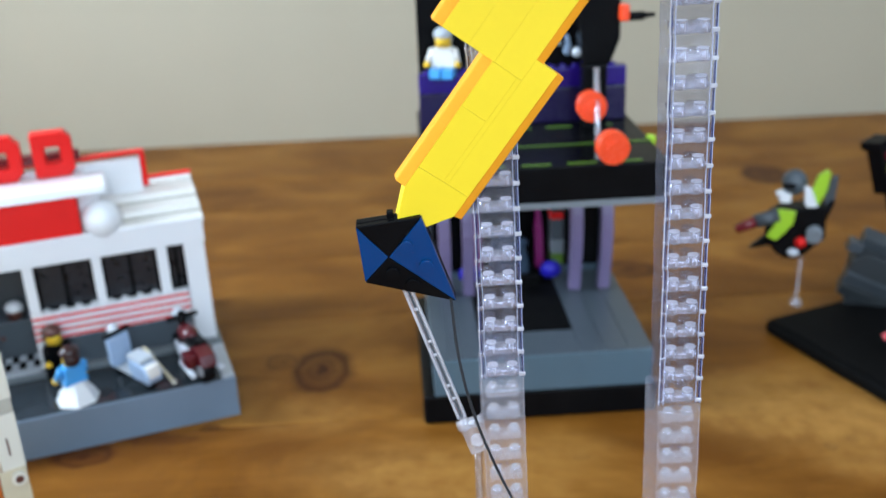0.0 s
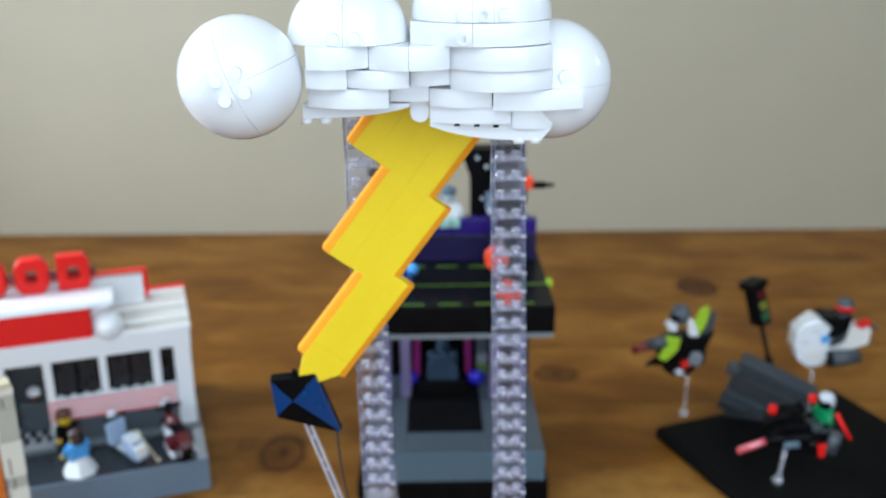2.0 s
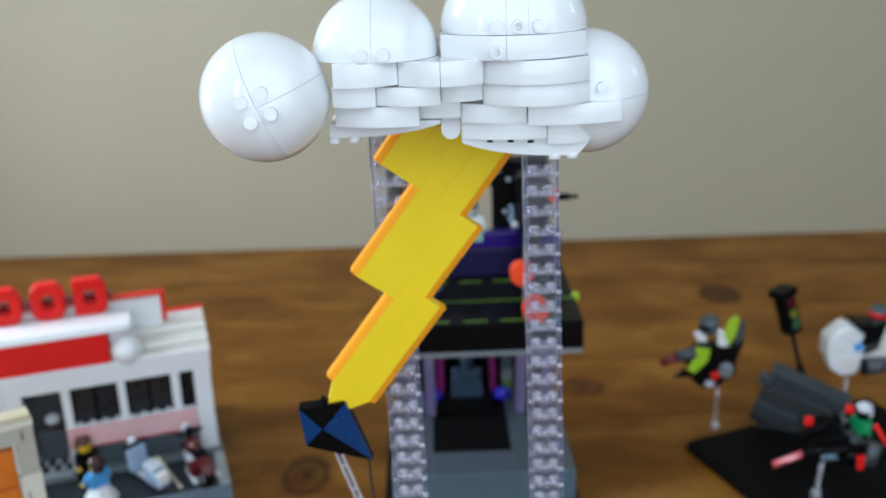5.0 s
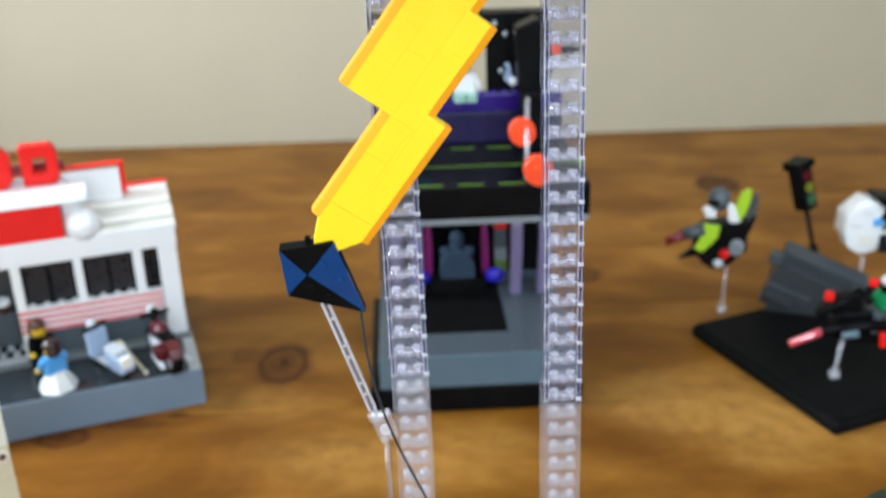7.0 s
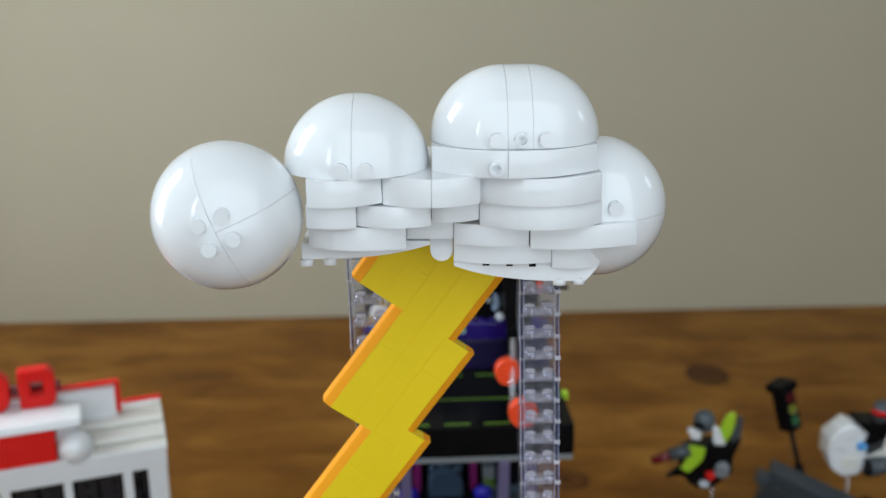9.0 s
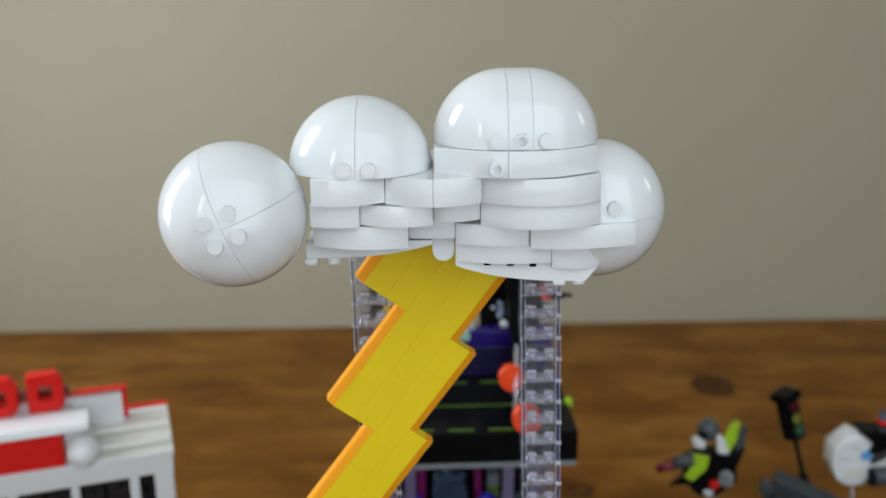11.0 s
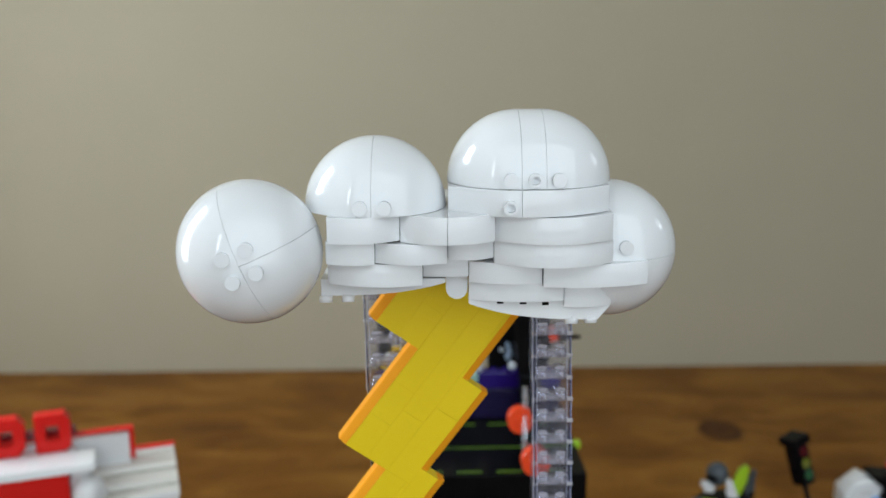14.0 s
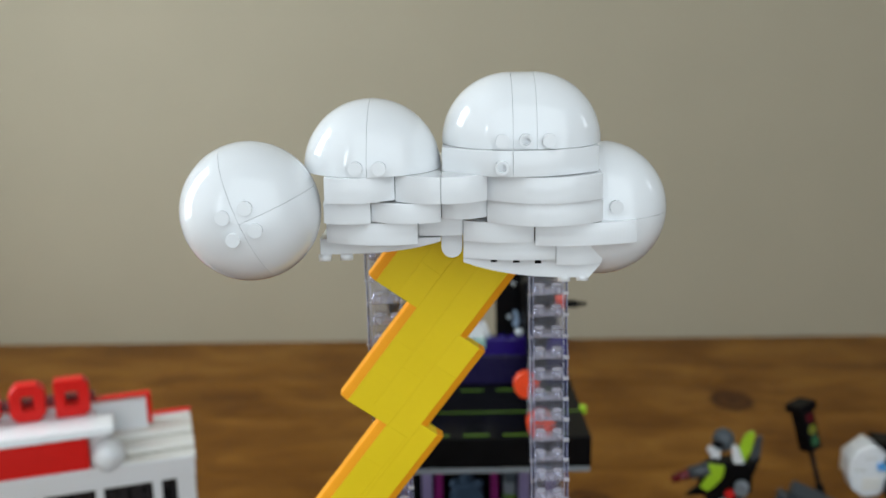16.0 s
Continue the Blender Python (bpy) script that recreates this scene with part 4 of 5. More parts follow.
letter(O_OUT, O_IN, -0.1600, "letter_O")
part("letter_rail", box(-0.165, -0.07, 0.0642, 0.0690, 0.1612, 0.1680, 0.0003), REDW, diner)

# the house is deep and low: stretch its plan, press its height
DEEP = Matrix.Translation((0, -0.0100, 0)) @ Matrix.Diagonal((1, 1.5, 0.945, 1))
for ob in diner.children_recursive:
    lift = 0.0035 if ob.name.startswith("letter") else 0.0025 if ob.name.startswith("roof_edge") else 0
    ob.data.transform(Matrix.Translation((0, 0, lift)) @ DEEP)


def on_diner(x, y, z, turn=0):
    return DINER @ Matrix.Translation(DEEP @ Vector((x, y, z))) @ pose(0, 0, 0, 0, 0, turn)


figure("toy_figure", on_diner(-0.0950, 0.0085, 0.0297, 205), (SKIN, SKYBLUE, WHITE, DARKHAIR), "toy figure in blue top and white skirt, dark hair", skirt=True)
figure("toy_figure", on_diner(-0.1045, 0.0318, 0.0297, 35), (SKIN, BLACK, BLACK, BROWN), "toy figure in black jacket with brown hair")
seated = figure("toy_figure", on_diner(-0.1270, 0.056, 0.0357), (BROWN, BLACK, GREY_D, WHITE), "dark toy figure with a white hat inside the diner")


def wheel(parent, c, r, w, axis=(1, 0, 0)):
    a, c = Vector(axis).normalized(), Vector(c)
    ob = part("wheel", tube(c - a * w / 2, c + a * w / 2, r, seg=20), BLACK, parent, "black wheel")
    part("rim", tube(c - a * (w / 2 + 0.0003), c + a * (w / 2 + 0.0003), r * 0.55, seg=14), CHROME, ob)


def scooter(m):
    """Pale toy scooter seen from behind, leaning."""
    s = thing("toy_scooter", m, "pale blue and grey toy scooter on the road", "toy scooter")
    wheel(s, (0, -0.015, 0.0062), 0.0062, 0.004)
    wheel(s, (0, 0.016, 0.0062), 0.0062, 0.004)
    part("rear_body", prism([(-0.022, 0.006), (-0.006, 0.006), (-0.003, 0.013), (-0.006, 0.019), (-0.021, 0.018), (-0.024, 0.012)], -0.005, 0.005, 0.0012, axis="x"), PALEBLUE, s)
    part("seat", box(-0.0045, 0.0045, -0.019, -0.004, 0.0185, 0.0215, 0.001), GREY_L, s)
    part("step", box(-0.0045, 0.0045, -0.004, 0.010, 0.006, 0.0085, 0.0008), GREY_L, s)
    part("front_shield", prism([(0.010, 0.008), (0.015, 0.010), (0.012, 0.029), (0.008, 0.027)], -0.007, 0.007, 0.0012, axis="x"), PALEBLUE, s, "pale blue front shield")
    part("handlebar", tube((-0.008, 0.009, 0.030), (0.008, 0.009, 0.030), 0.0014), BLACK, s)
    part("headlight", ball((0, 0.012, 0.031), 0.0035), CHROME, s)
    part("bag", box(-0.004, 0.004, -0.024, -0.017, 0.010, 0.018, 0.001), CREAM, s)
    return s


scooter(on_diner(-0.0590, 0.0150, 0.0297, 28) @ pose(0, 0, 0, 0, -6) @ Matrix.Scale(1.08, 4))
stick = thing("walking_stick", on_diner(-0.0375, 0.0030, 0.0297), "pale tan stick beside the scooter", "stick")
part("shaft", tube((0.000, 0.0020, 0.001), (-0.0145, 0.018, 0.022), 0.0011, seg=10), TAN, stick)
part("tip", ball((0.000, 0.0018, 0.0016), 0.0016), TAN_L, stick)
bike = thing("toy_motorbike", on_diner(-0.0225, 0.0130, 0.0297, 14) @ Matrix.Scale(1.25, 4), "dark red and black toy motorbike with chrome engine", "toy motorbike")
wheel(bike, (0, -0.0150, 0.0080), 0.0080, 0.0055)
wheel(bike, (0, 0.0150, 0.0080), 0.0080, 0.0055)
part("frame", box(-0.003, 0.003, -0.012, 0.012, 0.006, 0.016, 0.001), BLACK, bike)
part("engine", box(-0.006, 0.006, -0.005, 0.005, 0.007, 0.015, 0.0012), CHROME, bike)
part("tank", ball((0, 0.004, 0.0200), 0.0055, sc=(0.9, 1.6, 0.8)), MAROON, bike)
part("rear_mudguard", prism([(-0.024, 0.012), (-0.014, 0.010), (-0.006, 0.017), (-0.012, 0.0200), (-0.022, 0.0175)], -0.004, 0.004, 0.001, axis="x"), MAROON, bike)
part("seat", box(-0.004, 0.004, -0.013, -0.001, 0.0185, 0.0212, 0.001), BLACK, bike)
part("handlebar", tube((-0.008, 0.010, 0.027), (0.008, 0.010, 0.027), 0.0013), BLACK, bike)
part("fork", tube((0, 0.010, 0.029), (0, 0.015, 0.008), 0.0022), BLACK, bike)
part("headlight", ball((0, 0.0145, 0.0265), 0.0038), CHROME, bike)
for sx in (-1, 1):
    part("exhaust", tube((sx * 0.006, 0.002, 0.006), (sx * 0.0075, -0.019, 0.0075), 0.0016), CHROME, bike)
part("saddlebag", box(-0.009, -0.004, -0.017, -0.008, 0.010, 0.017, 0.001), MAROON, bike)

# ---- the black two-storey display ----
POD = pose(0.0938, 0.2783, 0, 0, 0, 9.7)
pod = thing("arcade_display", POD, "black and grey two-storey toy brick display with purple arches", "toy building")
part("plinth", box(-0.1470, 0.0000, 0, 0.150, 0, 0.0192, 0.0030, seg=3), BLACK, pod, "black plinth")
part("stage", box(-0.1395, -0.0035, 0.0004, 0.146, 0.0192, 0.0425, 0.0006), GREY_B, pod, "blue-grey stage")
for k in range(3):
    part("stage_tile", box(-0.0482 + k * 0.0149, -0.0336 + k * 0.0149, 0.001, 0.125, 0.0425, 0.0432, 0.0002), GREY_M, pod)
    part("stage_tile", box(-0.1393 + k * 0.0102, -0.1293 + k * 0.0102, 0.001, 0.125, 0.0425, 0.0432, 0.0002), GREY_M, pod)
part("stage_front_tile", box(-0.1085, -0.0484, 0.001, 0.0322, 0.0425, 0.0432, 0.0002), GREY_M, pod)
part("carpet", box(-0.1085, -0.0484, 0.0326, 0.1300, 0.0425, 0.0434, 0.0002), MATT, pod, "matt black carpet tiles")
part("rear_wall", box(-0.1395, -0.0035, 0.1380, 0.146, 0.0425, 0.1345, 0.0004), BLACK, pod)
for xa in (-0.1300, -0.1140, -0.0400, -0.0195):
    n = 8
    ring = [(0.088 - 0.010 * math.cos(math.radians(a)) ** 2 + 0.004, 0.0432 + 0.0905 * i / n) for i, a in enumerate([-75 + 150 * q / n for q in range(n + 1)])]
    ring += [(p[0] + 0.0085, p[1]) for p in ring[::-1]]
    part("arch", prism(ring, xa, xa + 0.0080, 0.0006, axis="x"), LILAC, pod, "lilac curved arch")
part("dais", box(-0.1000, -0.0580, 0.1040, 0.1300, 0.0434, 0.0500, 0.0006), MATT, pod, "low black dais")
bm = prism([(-0.0925, 0.0500), (-0.0655, 0.0500), (-0.0660, 0.0620), (-0.0690, 0.0690), (-0.0735, 0.0725), (-0.0845, 0.0725), (-0.0890, 0.0690), (-0.0920, 0.0620)], 0.108, 0.126, 0.0016)
tube((-0.079, 0.117, 0.0715), (-0.079, 0.117, 0.0760), 0.0056, 0.0044, 14, bm)
ball((-0.079, 0.116, 0.0800), 0.0056, bm, sc=(1, 0.95, 1.2), seg=14)
for sx in (-1, 1):
    ball((-0.079 + sx * 0.0095, 0.113, 0.0715), 0.0040, bm, sc=(1, 1, 0.9), seg=12)
part("bust", bm, BUST, pod, "slate blue bust with sloping shoulders")
for sx in (-1, 1):
    part("flame", prism([(-0.079 + sx * 0.0195, 0.0434), (-0.079 + sx * 0.0255, 0.055), (-0.079 + sx * 0.0245, 0.080), (-0.079 + sx * 0.0215, 0.100), (-0.079 + sx * 0.0190, 0.076)], 0.118, 0.124, 0.0006), MAGENTA, pod)
    part("gem", ball((-0.079 + sx * 0.0290, 0.112, 0.0510), 0.0075, sc=(1.1, 0.7, 0.9), seg=10), VIOLET, pod)
for z0, z1, mt in ((0.0434, 0.054, GREY_M), (0.0542, 0.062, LIME_D), (0.0622, 0.072, GREY_P), (0.0722, 0.087, GREY_M), (0.0872, 0.0925, RED), (0.0927, 0.116, GREY_DD)):
    part("shelf_block", box(-0.0495, -0.0405, 0.112, 0.124, z0, z1, 0.0005), mt, pod)
part("side_post", box(-0.1395, -0.1330, 0.128, 0.1378, 0.0432, 0.1345, 0.0004), GREY_D, pod)
part("side_post", box(-0.0100, -0.0035, 0.128, 0.1378, 0.0432, 0.1345, 0.0004), GREY_D, pod)
part("deck_underside", box(-0.1385, 0.0000, 0.0, 0.148, 0.1345, 0.1384, 0.0004), GREY_P, pod, "dull grey plate")
part("deck", box(-0.1390, 0.0006, -0.0006, 0.148, 0.1385, 0.1590, 0.0008), BLACK, pod, "glossy black upper deck")
for y, dash in ((0.0036, True), (0.0420, False), (0.0830, True)):
    if dash:
        for k in range(5):
            x = -0.1360 + k * 0.0262
            part("lane_mark", box(x, x + 0.0165, y - 0.0012, y + 0.0012, 0.1591, 0.1597, 0.0001), LIME_D, pod, "lime lane mark")
    else:
        part("lane_line", box(-0.1375, 0.0005, y - 0.0009, y + 0.0009, 0.1591, 0.1597, 0.0001), LIME_D, pod)
part("lane_end", box(-0.0005, 0.0040, 0.0440, 0.0500, 0.1560, 0.1610, 0.0006), LIME, pod)
part("dark_band", box(-0.1380, -0.0030, 0.0955, 0.1040, 0.1591, 0.1810, 0.0010), PURPLE_D, pod, "very dark violet wall")
part("purple_band", box(-0.1380, -0.0030, 0.0960, 0.1040, 0.1812, 0.1935, 0.0010), PURPLE, pod, "deep purple wall")
for k in range(16):
    part("band_stud", stud_mesh(bmesh.new(), -0.132 + 0.008 * k, 0.1000, 0.1935), PURPLE, pod)
part("tower_wall", box(-0.1372, -0.1040, 0.1042, 0.1120, 0.1591, 0.2475, 0.0006), BLACK, pod, "black tower wall")
part("tower_wall", prism([(-0.0560, 0.1591), (-0.0090, 0.1591), (-0.0120, 0.2050), (-0.0120, 0.2470), (-0.0640, 0.2470), (-0.0560, 0.2250)], 0.1042, 0.1120, 0.0006), BLACK, pod, "black tower wall")
part("tower_beam", box(-0.1372, -0.0120, 0.1125, 0.1200, 0.2385, 0.2475, 0.0006), BLACK, pod)
for x, z in ((-0.0430, 0.2330), (-0.0460, 0.2080), (-0.0505, 0.2400), (-0.0300, 0.2150)):
    part("tower_gem", ball((x, 0.1030, z), 0.0018, seg=10), GREY_L, pod, "small silver round tile")
part("pale_claw", prism([(-0.0440, 0.2020), (-0.0405, 0.2000), (-0.0385, 0.2060), (-0.0400, 0.2130), (-0.0435, 0.2140), (-0.0420, 0.2080)], 0.0990, 0.1030, 0.0008), PALEBLUE, pod, "pale blue claw")
# black robot arm at the corner of the deck
part("robot_leg", box(-0.0360, -0.0210, 0.070, 0.084, 0.1591, 0.2000, 0.0020), BLACK, pod)
part("robot_body", prism([(-0.0370, 0.2000), (-0.0200, 0.2000), (-0.0140, 0.2150), (-0.0140, 0.2380), (-0.0250, 0.2480), (-0.0400, 0.2420)], 0.068, 0.086, 0.0015), BLACK, pod)
arm = part("robot_gun", tube((-0.0150, 0.070, 0.2270), (-0.0010, 0.064, 0.2285), 0.0026), BLACK, pod)
part("gun_tip", tube((-0.0010, 0.064, 0.2285), (0.0050, 0.062, 0.2290), 0.0014), BLACK, arm)
part("robot_light", box(-0.0160, -0.0105, 0.0600, 0.0675, 0.2260, 0.2355, 0.0012), FLUO, pod, "fluorescent orange light")
part("robot_hand", ball((-0.0420, 0.0640, 0.2090), 0.0030, seg=10), GREY_L, pod)
rod = part("axle_rod", tube((-0.0395, 0.0060, 0.1600), (-0.0365, 0.0300, 0.2060), 0.0018), CLEAR_MID, pod, "clear upright rod")
for c, r in (((-0.0335, -0.0030, 0.1695), 0.0092), ((-0.0405, 0.0240, 0.1862), 0.0086)):
    w = part("orange_wheel", tube((c[0], c[1] - 0.004, c[2]), (c[0], c[1] + 0.004, c[2]), r, seg=24), FLUO, pod, "fluorescent orange wheel")
    part("hub", tube((c[0], c[1] - 0.0052, c[2]), (c[0], c[1] - 0.0035, c[2]), r * 0.42, seg=12), FLUO, w)
part("blue_car", box(-0.1180, -0.1020, 0.040, 0.052, 0.1598, 0.1680, 0.0020), BLUE, pod)
part("blue_visor", ball((-0.1020, 0.0430, 0.1720), 0.0045, seg=10), SKYBLUE, pod)
TALL = Matrix.Diagonal((1, 1, 1.035, 1))
for ob in pod.children_recursive:
    ob.data.transform(TALL)
figure("toy_figure", POD @ pose(-0.0735, 0.0880, 0.1990, 0, 0, 5), (GREY_L, WHITE, TEAL, GREY_B), "pale grey toy figure with white and green torso", seated=True)
figure("toy_figure", POD @ pose(-0.1215, 0.0900, 0.2003, 0, 0, -15), (SKIN, CREAM, SKYBLUE, GREY_L), "yellow-faced toy figure in cream and blue", seated=True)

# ---- the black stand with flyers ----
STAND = pose(0.180, 0.390, 0, 0, 0, 29.5)
SU = 0.1930
stand = thing("black_stand", STAND, "black plastic display base with grey rubble slab", "toy base")
part("plate", box(0, SU, -0.158, 0, 0, 0.0100, 0.0040, seg=3), MATT, stand)
part("plate_top", box(0.003, SU - 0.003, -0.155, -0.003, 0.0100, 0.0112, 0.0004), MATT, stand)
VIEW = -9.4                               # the flyers all face along this turn
RUB = STAND.inverted() @ pose(0.2490, 0.4300, 0, 0, 0, VIEW)
rubble = part("rubble_core", moved(prism([(-0.006, 0.0112), (0.066, 0.0112), (0.060, 0.030), (0.006, 0.052), (-0.004, 0.045)], -0.016, 0.006, 0.001), RUB), GREY_DD, stand, "dark grey sloping rubble")
for k in range(5):
    m = RUB @ pose(0.004 - 0.0035 * k, -0.0035 * k, 0.0600 - 0.0080 * k, 0, 21, 0) @ pose(0, 0, 0, 18)
    part("rubble_slab", moved(box(0, 0.068 - 0.011 * k, -0.0075, 0.0075, -0.0045, 0.0040, 0.0008), m), (GREY_D, GREY_DD, GREY_DD, GREY_D, GREY_DD)[k], rubble)
part("rubble_end", moved(box(-0.0080, 0.002, -0.006, 0.006, -0.004, 0.004, 0.0008), RUB @ pose(0.0010, -0.006, 0.0535, 0, 21)), GREY_D, rubble)

light = thing("toy_traffic_light", pose(0.2905, 0.4390, 0.0112, 0, -15.5, 0), "black toy traffic light with three lamps, leaning", "traffic light")


def add_light():
    part("post", tube((0, 0, 0), (0, 0, 0.084), 0.0019, seg=12), BLACK, light)
    part("foot", tube((0, 0, 0.0), (0, 0, 0.050), 0.0042, 0.0034), BLACK, light)
    turn = pose(0, 0, 0, 0, 0, 38)
    head = part("head", moved(box(-0.0064, 0.0064, -0.0064, 0.0064, 0.083, 0.122, 0.0012), turn), BLACK, light)
    part("hood", moved(box(-0.0086, 0.0086, -0.0086, 0.0086, 0.1175, 0.1240, 0.0008), turn), BLACK, head)
    for z, mt in ((0.1120, MAROON), (0.1020, LAMP_Y), (0.0920, LAMP_G)):
        part("lamp", moved(tube((0, -0.0063, z), (0, -0.0074, z), 0.0042), turn), mt, head)


add_light()

flyer = thing("toy_flyer", pose(0.2059, 0.4125, 0.0112, 0, 0, VIEW), "black and lime toy flying bike on a clear stick", "toy flyer")
part("stick", tube((0, 0, 0), (0.0005, 0.002, 0.046), 0.0013, seg=10), CLEAR_MID, flyer, "thin clear stick")
part("stick_foot", tube((0, 0, 0), (0, 0, 0.0045), 0.0042, seg=14), CLEAR_MID, flyer)
FB = pose(-0.0127, -0.002, 0.0690)


def fpart(name, bm, mt, label=""):
    return part(name, moved(bm, FB), mt, flyer, label)


fpart("hull", prism([(-0.015, -0.001), (-0.004, 0.008), (0.010, 0.010), (0.026, 0.012), (0.027, -0.012), (0.014, -0.026), (-0.004, -0.027), (-0.013, -0.016)], -0.006, 0.012, 0.0015), BLACK)
fpart("lower_fin", prism([(-0.013, -0.013), (-0.024, -0.024), (-0.008, -0.020)], -0.004, 0.002, 0.0006), BLACK)
fpart("keel", prism([(-0.003, -0.025), (0.013, -0.025), (0.010, -0.030), (0.000, -0.030)], -0.003, 0.008, 0.0008), BLACK)
fpart("side_panel", moved(prism([(-0.0065, 0.009), (0.006, 0.008), (0.0045, -0.002), (0.000, -0.008), (-0.006, -0.015), (-0.0125, -0.012), (-0.0075, -0.002)], -0.0085, -0.0062, 0.0006), Matrix()), LIME, "lime side panel")
fpart("gun", tube((-0.006, -0.006, 0.004), (-0.021, -0.009, -0.001), 0.0050), GREY_D, "dark grey gun barrel")
fpart("gun_tip", tube((-0.020, -0.009, -0.0005), (-0.034, -0.012, -0.007), 0.0042, 0.0032), REDW, "dark red gun tip")
fpart("engine", tube((0.0190, -0.012, -0.009), (0.0205, 0.006, -0.006), 0.0055), GREY_P, "grey engine")
fpart("collar", ball((-0.0050, -0.003, 0.0190), 0.0042, sc=(1, 1, 0.8), seg=10), WHITE)
# the lower lamp's blue-white highlight is put in as silver
fpart("keel_lens", ball((0.0065, -0.007, -0.0235), 0.0036, sc=(1.2, 0.8, 0.9), seg=12), CHROME, "lens under the hull, silver for its painted highlight")
fpart("rear_strut", tube((0.0240, 0.002, -0.002), (0.0300, 0.004, 0.014), 0.0030, 0.0024, 10), BLACK)
fpart("tail_lamp", ball((0.0108, -0.008, -0.0150), 0.0042, seg=12), RED)
head = fpart("rider_head", ball((0.0035, 0.000, 0.0270), 0.0088, sc=(1, 1, 1.08), seg=16), GREY_M, "grey helmeted head")
part("visor", moved(box(-0.0045, 0.0040, -0.0095, -0.0070, 0.0245, 0.0285, 0.001), FB), BLACK, head)
fpart("rider_chest", box(-0.0060, 0.0020, -0.006, 0.004, 0.0130, 0.0200, 0.0012), WHITE)
fpart("white_wing", prism([(0.0100, 0.0260), (0.0150, 0.0240), (0.0215, 0.0080), (0.0160, 0.0060), (0.0110, 0.0130)], -0.005, -0.001, 0.0006), WHITE, "white wing panel")
fpart("lime_wing", prism([(0.0155, 0.0220), (0.0190, 0.0330), (0.0240, 0.0370), (0.0270, 0.0350), (0.0255, 0.0220), (0.0205, 0.0100)], -0.001, 0.003, 0.0006), LIME, "lime wing panel")
fpart("black_wing", prism([(0.0240, 0.0180), (0.0290, 0.0320), (0.0325, 0.0320), (0.0315, 0.0140), (0.0260, 0.0080)], 0.002, 0.006, 0.0006), GREY_D, "dark grey wing panel")

speeder = thing("toy_speeder", pose(0.2690, 0.3120, 0.0112, 0, 0, VIEW), "black toy speeder bike with red laser and green rider", "toy speeder")
part("stick", tube((0, 0, 0), (0.004, 0.008, 0.036), 0.0017, seg=10), CLEAR_MID, speeder, "thin clear stick")
part("stick_foot", tube((0, 0, 0), (0, 0, 0.0045), 0.0042, seg=14), CLEAR_MID, speeder)
SB = pose(-0.0115, 0.010, 0.0342)


def spart(name, bm, mt, label=""):
    return part(name, moved(bm, SB), mt, speeder, label)


hull = spart("hull", prism([(0.004, -0.004), (0.012, 0.012), (0.030, 0.016), (0.048, 0.010), (0.050, -0.006), (0.030, -0.010), (0.012, -0.008)], -0.002, 0.014, 0.0015), BLACK)
spart("front_fork", tube((-0.004, -0.003, 0.010), (0.024, 0.006, 0.027), 0.0036, 0.0046, 10), BLACK)
spart("front_fork", tube((0.000, -0.008, 0.000), (0.040, -0.004, 0.009), 0.0034, 0.0044, 10), BLACK)
spart("nose", prism([(-0.004, 0.012), (0.004, 0.022), (0.022, 0.028), (0.026, 0.018), (0.010, 0.010)], -0.001, 0.010, 0.001), BLACK)
spart("laser_barrel", tube((-0.0205, -0.012, -0.0105), (0.000, -0.008, 0.0), 0.0028, seg=14), REDBAR, "clear bright red laser rod")
spart("red_cap", box(-0.0010, 0.0055, -0.006, 0.000, 0.0220, 0.0285, 0.0016), RED)
spart("red_light", box(0.0270, 0.0330, 0.000, 0.006, 0.0330, 0.0385, 0.0014), RED)
spart("red_lamp", prism([(0.037, 0.002), (0.0445, 0.003), (0.0430, -0.008), (0.0385, -0.009)], -0.007, -0.002, 0.001), RED)
spart("exhaust", tube((0.013, -0.009, -0.001), (0.024, -0.009, 0.002), 0.0030), GREY_B, "grey metal exhaust")
spart("rear_pod", tube((0.046, -0.004, -0.004), (0.050, -0.002, 0.012), 0.0050), GREY_D)
spart("blade", tube((0.0475, -0.004, 0.0290), (0.0590, -0.010, 0.0120), 0.0017, 0.0013), RED, "red blade")
spart("stud", stud_mesh(bmesh.new(), 0.034, -0.002, 0.002, (0, -1, 0)), GREY_D, )
figure("toy_figure", pose(0.2690, 0.3120, 0.0112, 0, 0, VIEW) @ SB @ pose(0.0400, 0.006, 0.0100, 0, 0, -55), (BLACK, GREEN, GREY_D, CHROME), "toy rider in green with silver helmet", seated=True)

hover = thing("toy_hovercraft", pose(0.3140, 0.4310, 0.0112, 0, 0, VIEW), "white round-nosed toy hovercraft on a clear stick", "toy flyer")
part("stick", tube((0, 0, 0), (0.000, 0, 0.052), 0.0016, seg=10), CLEAR_MID, hover, "thin clear stick")
part("stick_foot", tube((0, 0, 0), (0, 0, 0.0045), 0.0042, seg=14), CLEAR_MID, hover)
HB = pose(-0.0050, 0.0, 0.0705, 0, 0, 16)


def hpart(name, bm, mt, label=""):
    return part(name, moved(bm, HB), mt, hover, label)


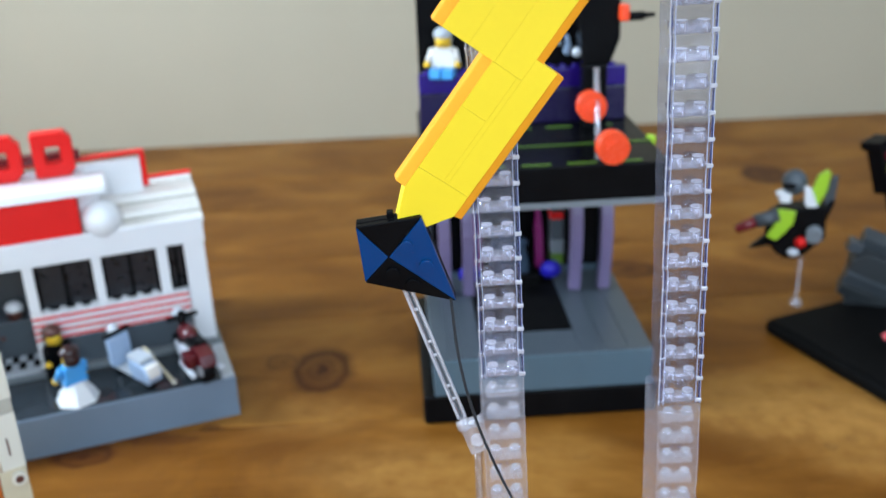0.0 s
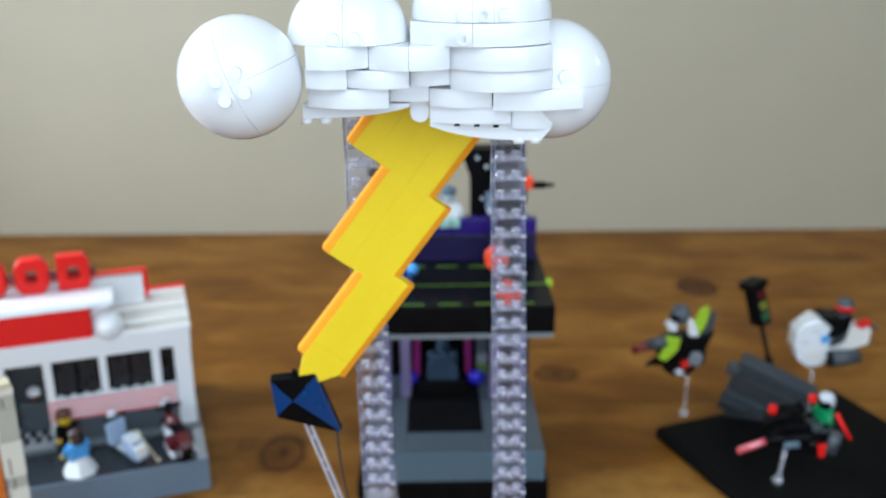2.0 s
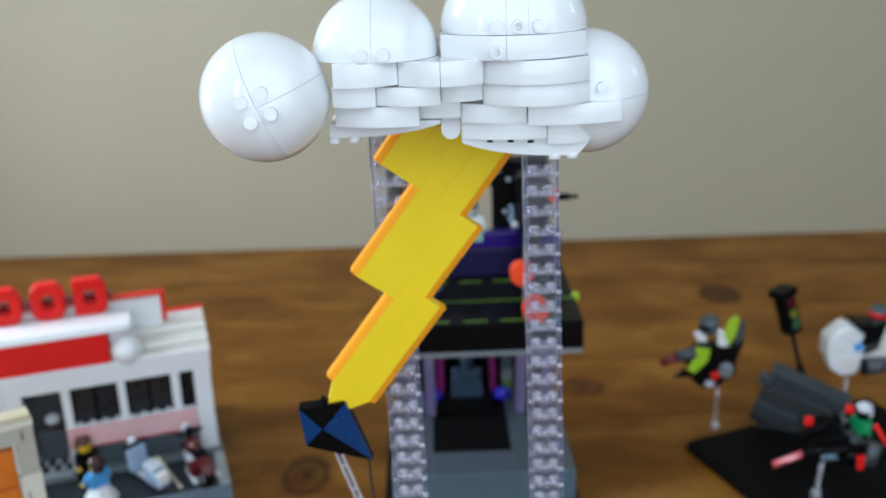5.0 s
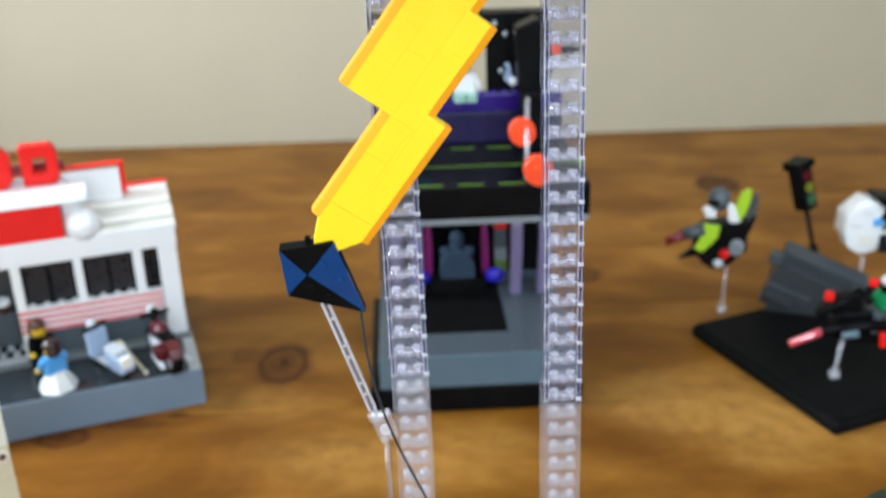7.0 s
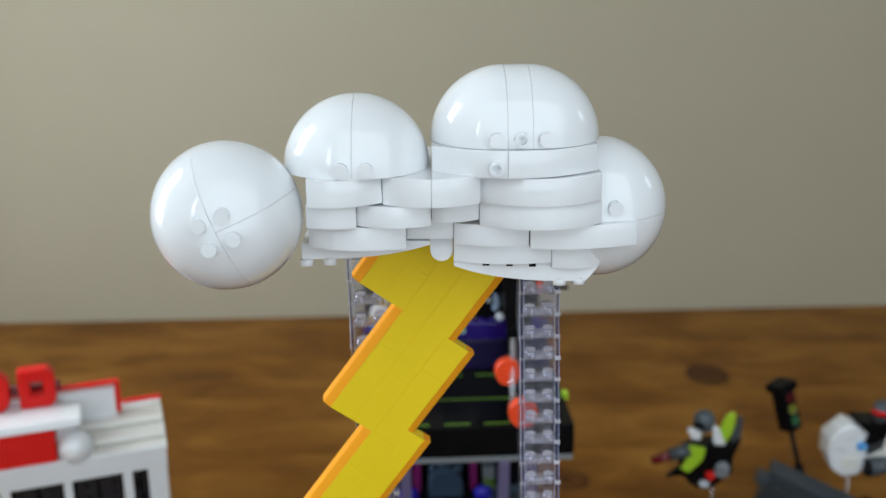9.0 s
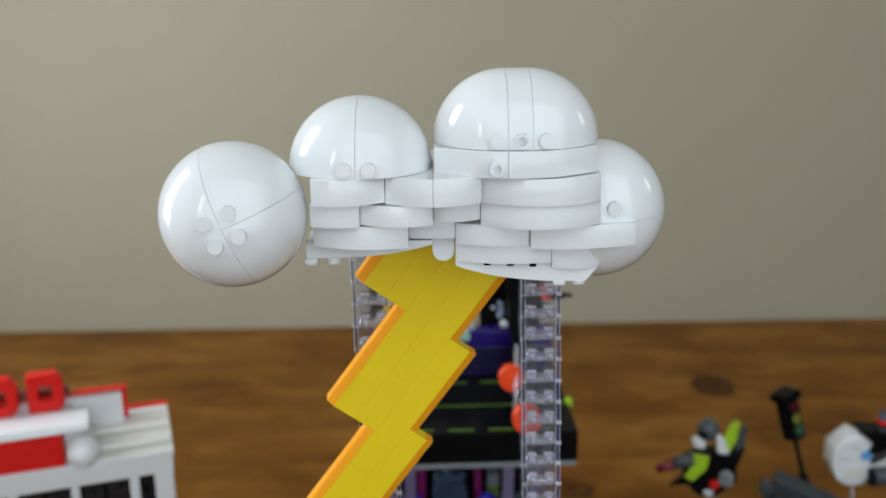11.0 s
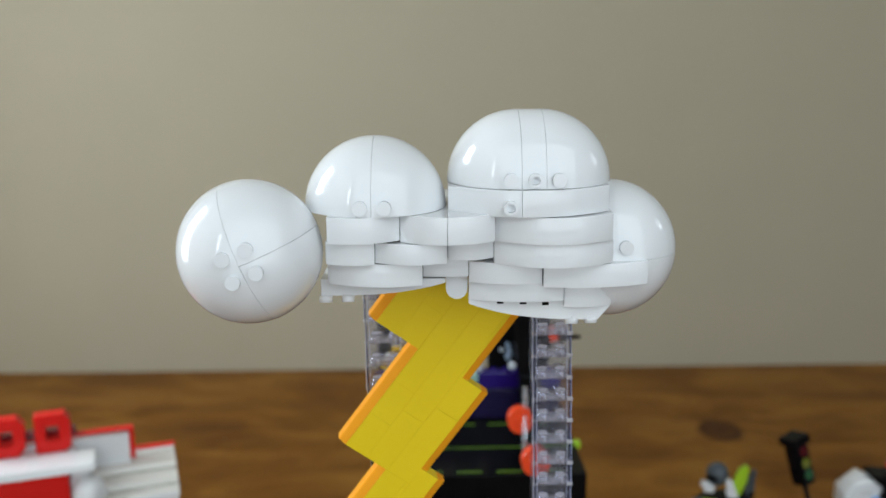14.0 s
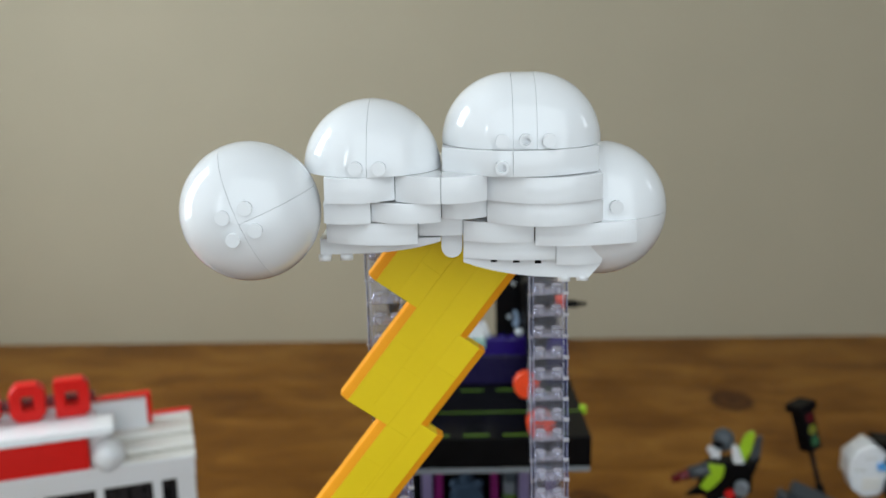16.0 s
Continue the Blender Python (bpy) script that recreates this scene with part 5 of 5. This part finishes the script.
hpart("nose", prism([(-0.0160, 0.010), (-0.0100, 0.0195), (0.000, 0.0235), (0.0085, 0.0220), (0.0150, 0.014), (0.0170, 0.000), (0.0150, -0.012), (0.0080, -0.0205), (-0.0040, -0.0215), (-0.0130, -0.0150), (-0.0165, -0.003)], -0.0110, 0.0070, 0.0028), WHITE, "white rounded nose shell")
hpart("nose_rear", prism([(-0.0150, 0.009), (0.000, 0.0220), (0.0140, 0.014), (0.0140, -0.012), (-0.004, -0.0200), (-0.0150, -0.008)], 0.0071, 0.0150, 0.0015), CREAM)
hpart("cheek_panel", box(-0.0060, 0.0080, -0.0118, -0.0108, -0.0150, -0.0040, 0.0004), CREAM, "cream panel")
hpart("cockpit", prism([(0.0090, 0.0080), (0.0130, 0.0160), (0.0020, 0.0255), (0.0040, 0.0275), (0.0180, 0.0260), (0.0270, 0.0280), (0.0260, 0.0160), (0.0180, 0.0090)], -0.0150, 0.006, 0.001), BLACK, "dark cockpit")
head = hpart("pilot_head", ball((0.0235, -0.006, 0.0340), 0.0075, seg=16), GREY_D, "dark grey helmeted head")
part("band", moved(tube((0.0235, -0.006, 0.0310), (0.0235, -0.006, 0.0348), 0.0077), HB), RED, head)
hpart("pilot_body", prism([(0.0120, -0.002), (0.0240, 0.004), (0.0290, 0.0270), (0.0180, 0.0290)], -0.0135, -0.002, 0.0012), GREY_DD, "charcoal pilot torso")
for sx, sz in ((0.0000, 0.0120), (-0.0080, 0.0020)):
    hpart("panel_line", box(sx - 0.0045, sx + 0.0045, -0.0114, -0.0109, sz, sz + 0.0006, 0), TAN_G)
hpart("tail_fin", prism([(0.0300, 0.0150), (0.0450, 0.0190), (0.0560, 0.0110), (0.0400, 0.0090)], -0.002, 0.003, 0.0008), GREY_D, "dark grey tail fin")
hpart("blue_stud", box(0.0045, 0.0115, -0.0145, -0.0108, 0.0030, 0.0092, 0.0012), SKYBLUE)
hpart("tail", prism([(0.0150, 0.0170), (0.0300, 0.0190), (0.0480, 0.0130), (0.0470, -0.0010), (0.0300, -0.0070), (0.0150, -0.0080)], -0.0080, 0.006, 0.0020), CREAM, "cream tail")
hpart("rudder", prism([(0.0320, 0.0180), (0.0440, 0.0230), (0.0460, 0.0180), (0.0380, 0.0140)], -0.0100, -0.004, 0.0008), RED)
pod_e = hpart("engine_pod", tube((0.0130, -0.0150, -0.0110), (0.0380, -0.0100, -0.0105), 0.0074, 0.0062), GREY_D)
part("intake", moved(tube((0.0118, -0.0152, -0.0110), (0.0131, -0.0150, -0.0110), 0.0070), HB), BLACK, pod_e)
hpart("engine_pod_rear", tube((0.0130, 0.0160, -0.0110), (0.0360, 0.0140, -0.0105), 0.0074, 0.0062), GREY_D)

# ---- the tan building corner and the dark thing at the table's edge ----
TANM = pose(-0.2345, 0.1225, 0, 0, 0, 40)
tan = thing("tan_building", TANM, "tan toy brick house corner with an orange door", "toy building")
part("plinth", box(-0.1000, 0.0010, -0.0010, 0.0140, 0, 0.0096, 0.0004), TAN, tan)
for z0, z1, mt, x0, pr in ((0.0096, 0.0350, TAN, -0.0160, 0.0), (0.0350, 0.0540, TAN, -0.0130, 0.0), (0.0541, 0.0852, TAN_L, -0.0110, 0.0002), (0.0853, 0.0933, TAN_G, -0.0110, 0.0), (0.0934, 0.1182, TAN_L, -0.0125, 0.0004),
                           (0.1183, 0.1402, TAN_G, -0.0110, 0.0), (0.1403, 0.1509, TAN_G, -0.0990, 0.0)):
    part("wall_brick", box(x0, 0 + pr, -pr, 0.0112, z0, z1 - 0.0001, 0.0004), mt, tan)
part("wall_brick", box(-0.0990, -0.0460, 0, 0.0112, 0.0096, 0.1402, 0.0004), TAN_L, tan)
part("inner_wall", box(-0.0458, -0.0162, 0.0082, 0.0112, 0.0096, 0.1402, 0), TAN_G, tan)
part("cornice", box(-0.0995, 0.0004, -0.0006, 0.0116, 0.1510, 0.1548, 0.0004), TAN_L, tan)
part("roof_tile", box(-0.0995, -0.0006, 0.0002, 0.0116, 0.1549, 0.1584, 0.0004), TAN, tan)
for z0, z1, x in ((0.0955, 0.1075, -0.0086), (0.0860, 0.0925, -0.0075), (0.1425, 0.1490, -0.0070), (0.1425, 0.1490, -0.0250), (0.0625, 0.0720, -0.0060)):
    part("groove", box(x - 0.0004, x + 0.0004, -0.0008, 0.002, z0, z1, 0), BROWN, tan, "dark joint")
door = part("door", box(-0.0455, -0.0130, 0.0030, 0.0075, 0.0100, 0.1380, 0.0005), DOOR_OR, tan, "bright dark-orange door")
for k in range(5):
    part("door_panel", box(-0.0440, -0.0140, 0.0005, 0.0032, 0.0125 + k * 0.0252, 0.0362 + k * 0.0252, 0.0006), DOOR_OR, door)
part("knob", stud_mesh(bmesh.new(), -0.0195, 0.0005, 0.1240, (0, -1, 0)), DOOR_OR, door)
part("hollow_stud", stud_mesh(bmesh.new(), -0.0045, -0.0002, 0.0490, (0, -1, 0), r=0.0036, h=0.0028), TAN_L, tan)
part("hollow_core", stud_mesh(bmesh.new(), -0.0045, -0.0030, 0.0490, (0, -1, 0), r=0.0020, h=0.0002), BROWN, tan)

dish = thing("dark_green_dish", pose(0.2790, 0.1400, 0), "very dark green round plastic dish on the table", "dish")
part("body", tube((0, 0, 0), (0, 0, 0.016), 0.030, 0.036, 40), DARKGREEN, dish)
part("rim", tube((0, 0, 0.0161), (0, 0, 0.0185), 0.037, seg=40), DARKGREEN, dish)
